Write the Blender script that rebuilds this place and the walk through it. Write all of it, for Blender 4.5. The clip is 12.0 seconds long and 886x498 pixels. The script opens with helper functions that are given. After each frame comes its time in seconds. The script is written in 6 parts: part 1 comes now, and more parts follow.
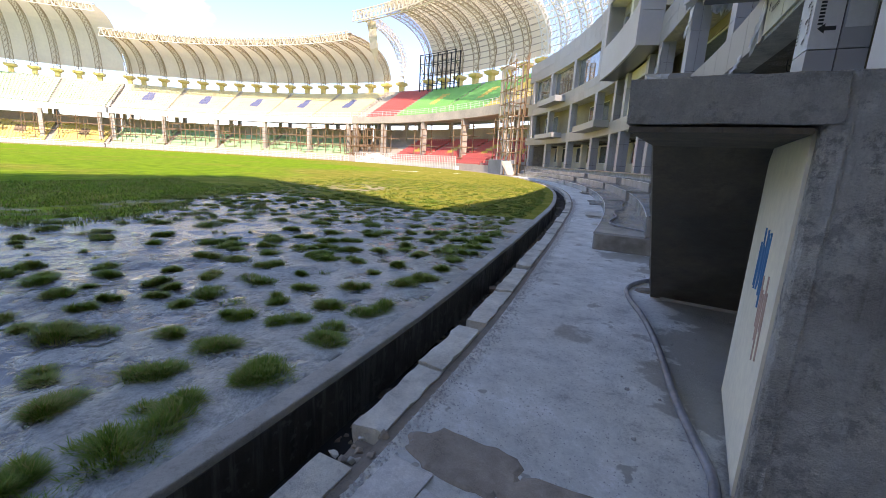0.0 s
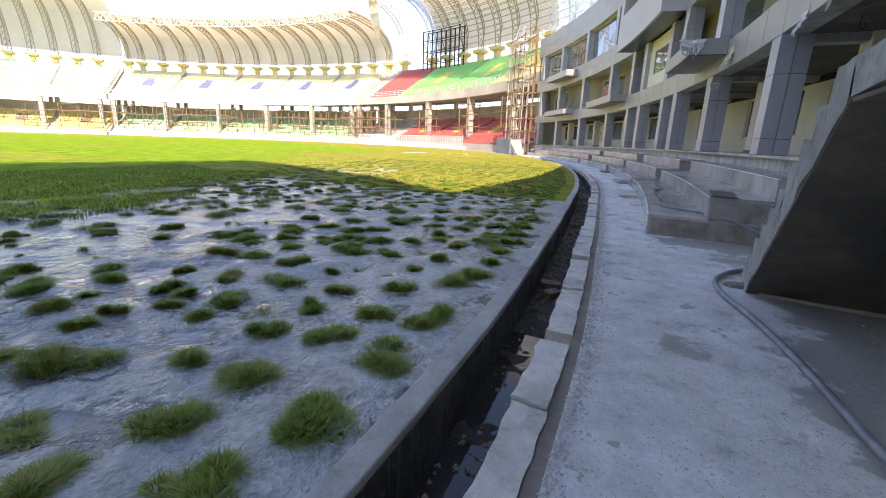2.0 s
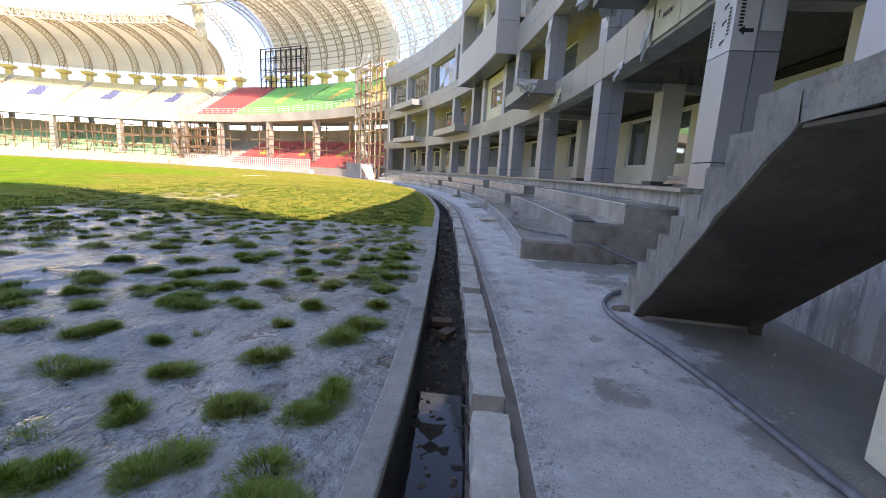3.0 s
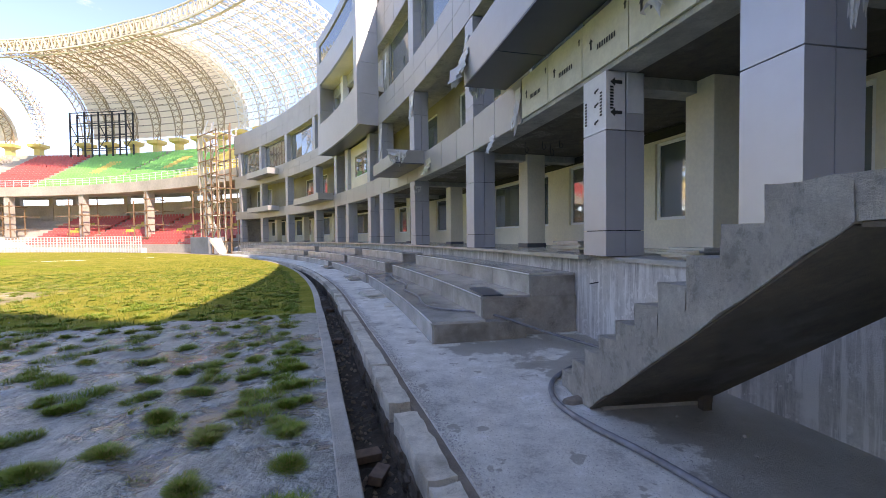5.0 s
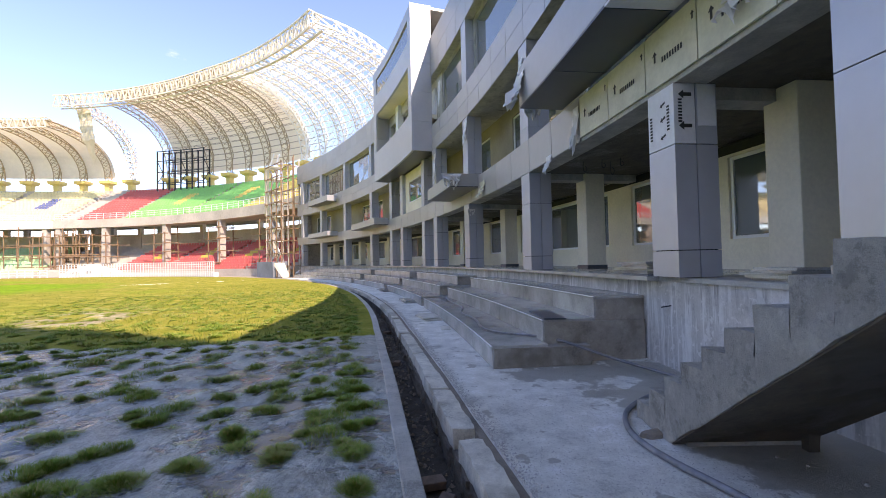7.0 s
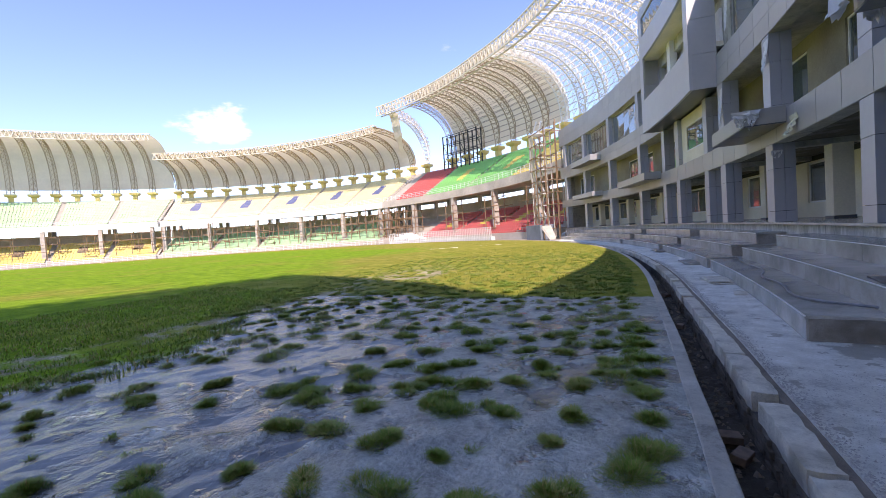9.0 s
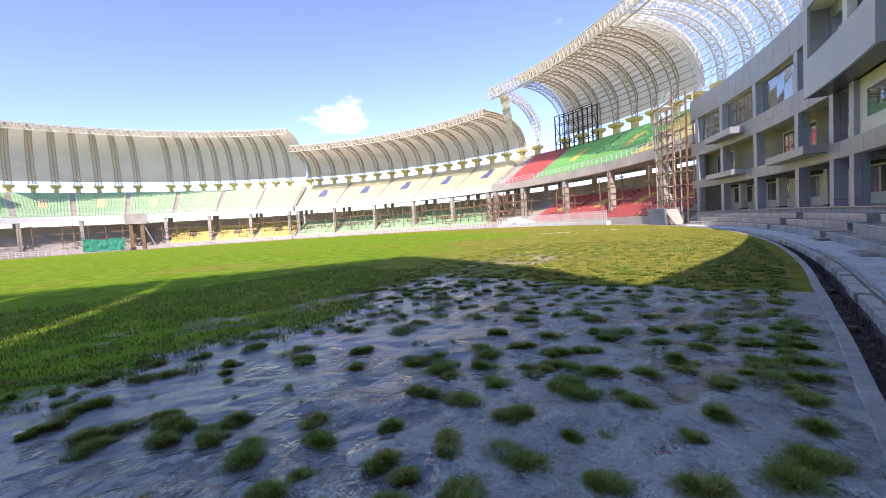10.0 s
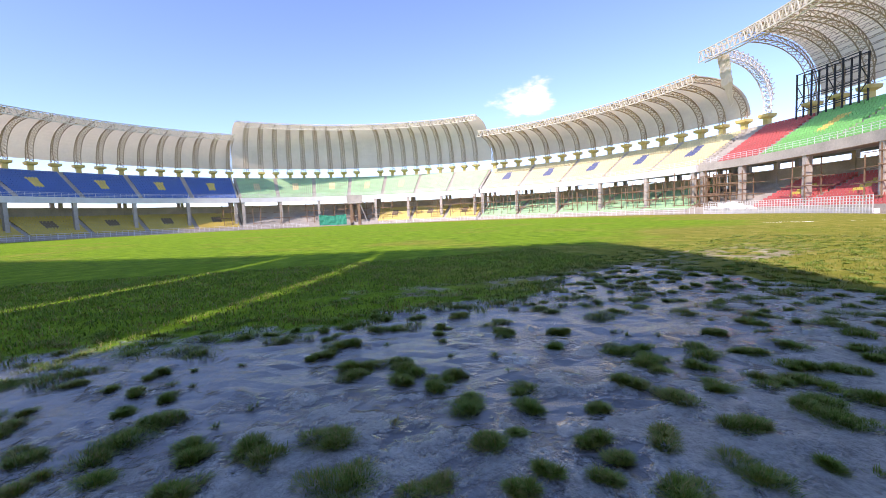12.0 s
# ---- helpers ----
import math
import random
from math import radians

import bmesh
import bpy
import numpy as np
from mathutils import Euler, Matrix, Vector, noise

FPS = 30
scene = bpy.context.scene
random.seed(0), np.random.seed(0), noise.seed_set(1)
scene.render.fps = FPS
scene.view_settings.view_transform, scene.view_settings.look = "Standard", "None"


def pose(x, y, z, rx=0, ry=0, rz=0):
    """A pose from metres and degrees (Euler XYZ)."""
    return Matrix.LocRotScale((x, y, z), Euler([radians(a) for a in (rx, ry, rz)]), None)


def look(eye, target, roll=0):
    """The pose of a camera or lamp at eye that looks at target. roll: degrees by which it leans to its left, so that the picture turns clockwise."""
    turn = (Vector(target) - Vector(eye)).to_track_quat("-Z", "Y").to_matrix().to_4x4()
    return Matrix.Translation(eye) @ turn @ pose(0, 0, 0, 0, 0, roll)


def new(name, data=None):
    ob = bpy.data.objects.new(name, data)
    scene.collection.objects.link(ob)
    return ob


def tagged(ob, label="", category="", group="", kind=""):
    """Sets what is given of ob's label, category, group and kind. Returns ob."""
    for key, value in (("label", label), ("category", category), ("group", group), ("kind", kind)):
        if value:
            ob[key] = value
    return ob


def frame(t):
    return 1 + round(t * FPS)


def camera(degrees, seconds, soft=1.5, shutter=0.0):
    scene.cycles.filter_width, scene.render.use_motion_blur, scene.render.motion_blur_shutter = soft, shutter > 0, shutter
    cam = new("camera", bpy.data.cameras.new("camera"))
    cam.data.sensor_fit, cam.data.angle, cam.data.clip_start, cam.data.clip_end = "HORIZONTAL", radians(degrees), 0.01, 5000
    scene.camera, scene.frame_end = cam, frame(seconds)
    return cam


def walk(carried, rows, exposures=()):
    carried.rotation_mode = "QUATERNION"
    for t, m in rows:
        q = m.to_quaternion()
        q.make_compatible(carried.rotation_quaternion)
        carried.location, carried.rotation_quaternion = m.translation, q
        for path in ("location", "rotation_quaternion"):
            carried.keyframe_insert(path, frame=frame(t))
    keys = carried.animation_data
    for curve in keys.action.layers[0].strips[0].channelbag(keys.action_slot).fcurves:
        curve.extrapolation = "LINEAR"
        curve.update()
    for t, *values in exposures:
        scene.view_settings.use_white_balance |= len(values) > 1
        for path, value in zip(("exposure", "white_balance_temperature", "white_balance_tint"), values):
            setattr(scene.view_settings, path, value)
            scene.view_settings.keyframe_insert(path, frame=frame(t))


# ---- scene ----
cam = camera(93.0, 12.0, 0.8)
PATH = [
    (0, (1.999, 0.203, 1.303), (0.769, 1.724, 0.889), 3.1),
    (0.5, (1.922, 0.157, 1.259), (0.581, 1.51, 0.65), 1.1),
    (1, (1.829, 0.122, 1.255), (0.383, 1.334, 0.593), -0.6),
    (1.5, (1.586, 0.256, 1.246), (0.109, 1.498, 0.719), 1.3),
    (2, (1.209, 0.428, 1.239), (-0.025, 1.921, 0.739), 1.9),
    (2.5, (0.909, 0.675, 1.216), (0.015, 2.411, 0.784), 2.7),
    (3, (0.582, 0.853, 1.204), (-0.072, 2.708, 0.844), 3.1),
    (3.5, (0.269, 1.059, 1.246), (-0.119, 2.993, 0.919), -2.2),
    (5.5, (-0.102, 1.52, 1.452), (-0.095, 3.52, 1.479), 0.3),
    (6, (-0.125, 1.532, 1.439), (-0.089, 3.531, 1.499), 0.2),
    (6.5, (-0.132, 1.554, 1.426), (-0.189, 3.552, 1.493), -0.5),
    (7, (-0.179, 1.51, 1.416), (-0.474, 3.487, 1.473), -1.1),
    (7.5, (-0.229, 1.449, 1.412), (-0.836, 3.354, 1.446), -1.8),
    (9.5, (-0.046, 0.586, 1.544), (-1.597, 1.845, 1.442), -4.0),
    (10, (-0.096, 0.497, 1.552), (-1.789, 1.554, 1.433), -3.7),
    (10.5, (-0.113, 0.438, 1.557), (-1.92, 1.283, 1.422), -3.7),
    (11, (-0.099, 0.348, 1.564), (-1.982, 1.008, 1.422), -3.2),
    (11.5, (-0.053, 0.233, 1.585), (-1.992, 0.7, 1.437), -2.8),
    (12, (-0.048, 0.157, 1.57), (-2.023, 0.429, 1.414), -2.4),
]
walk(cam, [(t, look(eye, target, roll)) for t, eye, target, roll in PATH],
     [(0, 1.6, 8200, 24), (1.5, 1.95, 8400, 24), (2.5, 1.88, 8500, 25), (5.5, 1.82, 8450, 27), (7.5, 1.64, 7900, 27), (9.5, 1.26, 7250, 29), (12, 1.18, 6900, 28)])

# ---------- light ----------
SUN = Vector((0.70, -0.70, 0.99)).normalized()
CLOUDS = [((-0.915, 0.322, 0.235), 0.13, 0.42), ((-0.60, 0.70, 0.39), 0.07, 0.22), ((-0.843, 0.458, 0.282), 0.05, 0.2), ((-0.93, 0.20, 0.42), 0.06, 0.12)]
world = bpy.data.worlds.new("sky")
scene.world = world
world.use_nodes = True
wn, wl = world.node_tree.nodes, world.node_tree.links
sky = wn.new("ShaderNodeTexSky")
sky.sky_type = 'NISHITA'
sky.sun_disc = False
sky.sun_elevation = math.asin(SUN.z)
sky.sun_rotation = math.atan2(SUN.x, SUN.y)
sky.altitude = 2000
sky.air_density = 1.0
sky.dust_density = 0.05
sky.ozone_density = 5.0
wn["Background"].inputs[1].default_value = 0.15
# a few small fair-weather clouds low over the far stands
wc = wn.new("ShaderNodeTexCoord")
wnz = wn.new("ShaderNodeTexNoise")
wnz.inputs["Scale"].default_value, wnz.inputs["Detail"].default_value, wnz.inputs["Roughness"].default_value = 9.0, 8, 0.6
wst = wn.new("ShaderNodeMapping")
wst.inputs["Scale"].default_value = (1, 1, 2.2)
wl.new(wc.outputs["Generated"], wst.inputs[0])
wl.new(wst.outputs[0], wnz.inputs["Vector"])
total = None
for way, size, gain in CLOUDS:
    dst = wn.new("ShaderNodeVectorMath")
    dst.operation = 'DISTANCE'
    dst.inputs[1].default_value = Vector(way).normalized()
    wl.new(wc.outputs["Generated"], dst.inputs[0])
    mr = wn.new("ShaderNodeMapRange")
    mr.inputs[1].default_value, mr.inputs[2].default_value, mr.inputs[3].default_value, mr.inputs[4].default_value = 0.0, size, gain, 0.0
    wl.new(dst.outputs["Value"], mr.inputs[0])
    if total is None:
        total = mr.outputs[0]
    else:
        ad = wn.new("ShaderNodeMath")
        ad.operation = 'MAXIMUM'
        wl.new(total, ad.inputs[0])
        wl.new(mr.outputs[0], ad.inputs[1])
        total = ad.outputs[0]
sm = wn.new("ShaderNodeMath")
sm.operation = 'ADD'
wl.new(wnz.outputs["Fac"], sm.inputs[0])
wl.new(total, sm.inputs[1])
cr = wn.new("ShaderNodeMapRange")
cr.interpolation_type = 'SMOOTHSTEP'
cr.inputs[1].default_value, cr.inputs[2].default_value, cr.inputs[4].default_value = 0.74, 1.0, 0.85
wl.new(sm.outputs[0], cr.inputs[0])
cm = wn.new("ShaderNodeMix")
cm.data_type = 'RGBA'
wl.new(cr.outputs[0], cm.inputs[0])
wl.new(sky.outputs[0], cm.inputs[6])
cm.inputs[7].default_value = (5.2, 5.2, 5.2, 1)
wl.new(cm.outputs[2], wn["Background"].inputs[0])
sun = new("sun", bpy.data.lights.new("sun", 'SUN'))
sun.data.energy = 2.4
sun.data.angle = radians(0.5)
sun.data.color = (1.0, 0.97, 0.92)
sun.matrix_world = look((0, 0, 60), Vector((0, 0, 60)) - SUN)

# ---------- plan: everything is laid out round the middle of the ground ----------
CX, CY = -69.2, -11.2


def P(r, a, z):
    return Vector((CX + r * math.cos(radians(a)), CY + r * math.sin(radians(a)), z))


# ---------- materials ----------
def ramp(nt, fac, stops):
    n = nt.nodes.new("ShaderNodeValToRGB")
    e = n.color_ramp.elements
    while len(e) < len(stops):
        e.new(0.5)
    for k, (p, c) in zip(e, stops):
        k.position, k.color = p, (*c, 1)
    nt.links.new(fac, n.inputs[0])
    return n.outputs[0]


def tex_noise(nt, scale, detail=4, rough=0.55, vec=None, stretch=None):
    n = nt.nodes.new("ShaderNodeTexNoise")
    n.inputs["Scale"].default_value, n.inputs["Detail"].default_value, n.inputs["Roughness"].default_value = scale, detail, rough
    if vec is None:
        vec = nt.nodes.new("ShaderNodeNewGeometry").outputs["Position"]
    if stretch:
        m = nt.nodes.new("ShaderNodeMapping")
        m.inputs["Scale"].default_value = stretch
        nt.links.new(vec, m.inputs[0])
        vec = m.outputs[0]
    nt.links.new(vec, n.inputs["Vector"])
    return n.outputs["Fac"]


def math_node(nt, op, a, b=None, c=None):
    n = nt.nodes.new("ShaderNodeMath")
    n.operation = op
    for i, x in enumerate((a, b, c)):
        if x is None:
            continue
        if isinstance(x, (int, float)):
            n.inputs[i].default_value = x
        else:
            nt.links.new(x, n.inputs[i])
    return n.outputs[0]


def mix_rgb(nt, fac, a, b, kind='MIX'):
    n = nt.nodes.new("ShaderNodeMix")
    n.data_type, n.blend_type = 'RGBA', kind
    for i, x in ((0, fac), (6, a), (7, b)):
        if isinstance(x, (int, float)):
            n.inputs[i].default_value = x
        elif isinstance(x, tuple):
            n.inputs[i].default_value = (*x, 1)
        else:
            nt.links.new(x, n.inputs[i])
    return n.outputs[2]


def smooth(nt, x, lo, hi):
    n = nt.nodes.new("ShaderNodeMapRange")
    n.interpolation_type = 'SMOOTHSTEP'
    n.inputs[1].default_value, n.inputs[2].default_value = lo, hi
    nt.links.new(x, n.inputs[0])
    return n.outputs[0]


def base(name, rough=0.8, metal=0.0, spec=0.5):
    m = bpy.data.materials.new(name)
    m.use_nodes = True
    nt = m.node_tree
    b = nt.nodes["Principled BSDF"]
    b.inputs["Roughness"].default_value, b.inputs["Metallic"].default_value = rough, metal
    b.inputs["Specular IOR Level"].default_value = spec
    return m, nt, b


def bump(nt, b, h, strength=0.4, dist=0.01):
    n = nt.nodes.new("ShaderNodeBump")
    n.inputs["Strength"].default_value, n.inputs["Distance"].default_value = strength, dist
    nt.links.new(h, n.inputs["Height"])
    nt.links.new(n.outputs[0], b.inputs["Normal"])


def plain(name, col, rough=0.7, metal=0.0, vary=0.18, s1=0.7, s2=18, bmp=0.25, dist=0.006, streak=None, spec=0.5, rnd=0.0):
    """A surface with large stains and fine grain."""
    m, nt, b = base(name, rough, metal, spec)
    big, fine = tex_noise(nt, s1, 5, 0.6, stretch=streak), tex_noise(nt, s2, 4, 0.6)
    f = math_node(nt, 'ADD', math_node(nt, 'MULTIPLY', big, 0.65), math_node(nt, 'MULTIPLY', fine, 0.35))
    lo, hi = tuple(c * (1 - vary) for c in col), tuple(min(1, c * (1 + vary)) for c in col)
    c = ramp(nt, f, [(0.36, lo), (0.64, hi)])
    if rnd:
        o = nt.nodes.new("ShaderNodeObjectInfo")
        g = nt.nodes.new("ShaderNodeMapRange")
        g.inputs[3].default_value, g.inputs[4].default_value = 1 - rnd, 1 + rnd
        nt.links.new(o.outputs["Random"], g.inputs[0])
        c = mix_rgb(nt, 1.0, c, g.outputs[0], 'MULTIPLY')
    nt.links.new(c, b.inputs["Base Color"])
    if bmp:
        bump(nt, b, fine, bmp, dist)
    return m


def concrete_mat(name, col, wet=0.0, streaky=False, zones=(), lime=0.0, drip=1.0, relief=1.0, grit=0.3):
    m, nt, b = base(name, 0.85)
    big = tex_noise(nt, 0.55, 6, 0.65)
    mid = tex_noise(nt, 5.0 if streaky else 3.5, 5, 0.65, stretch=(1, 1, 0.12) if streaky else None)
    fine = math_node(nt, 'ADD', math_node(nt, 'MULTIPLY', tex_noise(nt, 38, 5, 0.75), 0.55), math_node(nt, 'MULTIPLY', tex_noise(nt, 150, 3, 0.7), 0.45))
    f = math_node(nt, 'ADD', math_node(nt, 'MULTIPLY', big, 0.32), math_node(nt, 'ADD', math_node(nt, 'MULTIPLY', mid, 0.34), math_node(nt, 'MULTIPLY', fine, 0.34)))
    c = ramp(nt, f, [(0.40, tuple(x * 0.5 for x in col)), (0.465, tuple(x * 0.86 for x in col)), (0.525, col), (0.60, tuple(min(1, x * 1.3) for x in col))])
    if grit:
        # pitted, scraped cement: dark blotches and pale scuffs
        pits = smooth(nt, tex_noise(nt, 6.5, 9, 0.78), 0.52, 0.60)
        scuff = smooth(nt, tex_noise(nt, 4.2, 8, 0.8, stretch=(1, 1, 0.5)), 0.54, 0.62)
        c = mix_rgb(nt, math_node(nt, 'MULTIPLY', pits, 0.75 * grit), c, tuple(x * 0.38 for x in col))
        c = mix_rgb(nt, math_node(nt, 'MULTIPLY', scuff, 0.6 * grit), c, tuple(min(0.85, x * 1.45) for x in col))
    if wet:
        w = smooth(nt, tex_noise(nt, 0.9, 4, 0.6), 0.56 - wet * 0.1, 0.62)
        if zones:
            # spilt water, trodden dirt and painted shade round given spots, small blots elsewhere
            w = smooth(nt, tex_noise(nt, 3.4, 4, 0.55), 0.635, 0.655)
            pos = nt.nodes.new("ShaderNodeNewGeometry").outputs["Position"]
            wob = math_node(nt, 'MULTIPLY', math_node(nt, 'SUBTRACT', tex_noise(nt, 2.2, 6, 0.65), 0.5), 1.7)
            for (x, y), rad in zones:
                d = nt.nodes.new("ShaderNodeVectorMath")
                d.operation = 'DISTANCE'
                d.inputs[1].default_value = (x, y, 0)
                nt.links.new(pos, d.inputs[0])
                w = math_node(nt, 'MAXIMUM', w, math_node(nt, 'SUBTRACT', 1.0, smooth(nt, math_node(nt, 'ADD', d.outputs["Value"], wob), rad - 0.05, rad + 0.06)))
        c = mix_rgb(nt, math_node(nt, 'MULTIPLY', w, 0.68), c, (col[0] * 0.36, col[1] * 0.33, col[2] * 0.28))
        nt.links.new(math_node(nt, 'SUBTRACT', 0.88, math_node(nt, 'MULTIPLY', w, 0.5)), b.inputs["Roughness"])
    if lime:
        # runs of white lime and dark drips down the face, worn pale patches
        runs = math_node(nt, 'MULTIPLY', smooth(nt, tex_noise(nt, 11, 4, 0.7, stretch=(1, 1, 0.06)), 0.49, 0.59), smooth(nt, tex_noise(nt, 1.8, 4, 0.6), 0.36, 0.54))
        drips = math_node(nt, 'MULTIPLY', smooth(nt, tex_noise(nt, 8, 4, 0.7, stretch=(1, 1, 0.09)), 0.52, 0.61), smooth(nt, tex_noise(nt, 1.3, 4, 0.6), 0.40, 0.55))
        chips = smooth(nt, tex_noise(nt, 9, 5, 0.7), 0.575, 0.62)
        c = mix_rgb(nt, math_node(nt, 'MULTIPLY', drips, 0.5 * drip), c, tuple(x * 0.3 for x in col))
        c = mix_rgb(nt, math_node(nt, 'MULTIPLY', math_node(nt, 'MAXIMUM', math_node(nt, 'MULTIPLY', runs, 0.85 * drip), math_node(nt, 'MULTIPLY', chips, 0.7)), lime), c, (0.80, 0.79, 0.76))
    nt.links.new(c, b.inputs["Base Color"])
    bump(nt, b, math_node(nt, 'ADD', math_node(nt, 'MULTIPLY', mid, 1.5), math_node(nt, 'MULTIPLY', fine, 1.6)), min(1.0, 0.8 * relief), 0.016 * relief)
    return m


CONCRETE = concrete_mat("concrete", (0.48, 0.465, 0.415))
CONCRETE_ROUGH = concrete_mat("rough_concrete", (0.49, 0.465, 0.405), lime=0.3, drip=0.35, relief=1.8, grit=0.6)
# the two widest zones paint the stair's shade on the path
SLAB = concrete_mat("path_concrete", (0.82, 0.82, 0.755), wet=0.5, grit=0.15, relief=1.3, zones=[((0.25, 7.0), 0.42), ((0.85, 7.1), 0.5), ((1.45, 7.2), 0.5), ((1.3, 6.15), 0.5), ((0.75, 6.1), 0.12), ((2.9, 3.6), 1.5), ((2.1, 5.0), 0.85), ((0.95, 3.3), 0.03)])
GRANITE = plain("polished_grey_granite", (0.35, 0.345, 0.32), 0.2, vary=0.34, s1=1.7, s2=70, bmp=0.05, rnd=0.14, spec=0.6)
WALL_PALE = concrete_mat("lime_streaked_concrete", (0.56, 0.54, 0.505), streaky=True, lime=0.85)
PLASTER = plain("cream_plaster", (0.78, 0.72, 0.57), 0.8, vary=0.12)
SHEET_CREAM = plain("cream_film_on_panel", (0.62, 0.60, 0.46), 0.5, vary=0.12, s1=2.5)
SHEET_WHITE = plain("white_film_on_panel", (0.72, 0.72, 0.72), 0.45, vary=0.08, s1=2.5)
ACM = plain("grey_metal_panel", (0.43, 0.425, 0.41), 0.36, metal=0.4, vary=0.06, s1=0.4, s2=6, bmp=0.03, rnd=0.06)
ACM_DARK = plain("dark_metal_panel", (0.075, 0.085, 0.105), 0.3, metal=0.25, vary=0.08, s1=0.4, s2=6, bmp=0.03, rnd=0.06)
ACM_LIGHT = plain("silver_metal_panel", (0.50, 0.505, 0.52), 0.36, metal=0.4, vary=0.05, s1=0.4, s2=6, bmp=0.03, rnd=0.05)
JOINT = plain("dark_joint", (0.02, 0.02, 0.022), 0.8)
WHITE_PAINT = plain("white_paint", (0.80, 0.79, 0.76), 0.6, vary=0.08)
STEEL_WHITE = plain("cream_painted_steel", (0.66, 0.60, 0.47), 0.5, vary=0.15, bmp=0)
STEEL_PALE = plain("white_painted_steel", (0.78, 0.78, 0.76), 0.5, vary=0.08, bmp=0)
STEEL_BLACK = plain("black_steel", (0.02, 0.021, 0.025), 0.5, bmp=0)
BAMBOO = plain("brown_scaffold_pole", (0.27, 0.17, 0.10), 0.7, vary=0.3, bmp=0)
YELLOW = plain("yellow_paint", (0.74, 0.58, 0.20), 0.6, vary=0.1, bmp=0)
SHEETING = plain("white_roof_sheet", (0.79, 0.71, 0.58), 0.55, vary=0.09, s1=0.25, s2=2, bmp=0)
STAND_CONCRETE = plain("pale_stand_concrete", (0.50, 0.45, 0.385), 0.85, vary=0.2, s1=0.3, s2=4, bmp=0.1)


def cloth(m, share):
    """Roof cloth: part of the daylight shines through."""
    nt = m.node_tree
    b = nt.nodes["Principled BSDF"]
    t = nt.nodes.new("ShaderNodeBsdfTranslucent")
    t.inputs[0].default_value = (0.85, 0.76, 0.58, 1)
    mx = nt.nodes.new("ShaderNodeMixShader")
    mx.inputs[0].default_value = share
    nt.links.new(b.outputs[0], mx.inputs[1])
    nt.links.new(t.outputs[0], mx.inputs[2])
    nt.links.new(mx.outputs[0], nt.nodes["Material Output"].inputs[0])
    return m


cloth(SHEETING, 0.32)
HOSE = plain("grey_rubber_hose", (0.17, 0.175, 0.19), 0.42, vary=0.35, s1=6, bmp=0.1)
NET_GREEN = plain("green_net_cloth", (0.03, 0.33, 0.20), 0.8, vary=0.2, bmp=0.1)
# stained undersides; their shade is put into this dark base colour
SHADED_FORMWORK = concrete_mat("shade_darkened_stained_soffit", (0.15, 0.122, 0.09), wet=0.6, streaky=True)
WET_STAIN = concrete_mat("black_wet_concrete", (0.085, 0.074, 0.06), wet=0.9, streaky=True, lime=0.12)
# near-black colour stands in for the darkness of gaps and unlit rooms
DARK_IN = plain("painted_room_darkness", (0.05, 0.045, 0.04), 0.9)
SEAT_COL = {k: plain(k + "_plastic_seat", c, 0.45, vary=0.12, s1=0.5, s2=3, bmp=0) for k, c in dict(
    red=(0.62, 0.13, 0.115), green=(0.21, 0.57, 0.16), yellow=(0.76, 0.60, 0.16), cream=(0.78, 0.68, 0.38), blue=(0.07, 0.17, 0.46),
    navy=(0.13, 0.16, 0.30), brown=(0.24, 0.17, 0.09), gold=(0.66, 0.50, 0.10), pale_green=(0.40, 0.62, 0.34)).items()}

GLASS, nt, b = base("window_glass", 0.03)
b.inputs["Base Color"].default_value = (0.10, 0.13, 0.13, 1)
b.inputs["Specular IOR Level"].default_value = 1.0
b.inputs["IOR"].default_value = 2.1
WATER, nt, b = base("muddy_water", 0.03)
b.inputs["Base Color"].default_value = (0.035, 0.035, 0.035, 1)
bump(nt, b, tex_noise(nt, 14, 3), 0.08, 0.01)


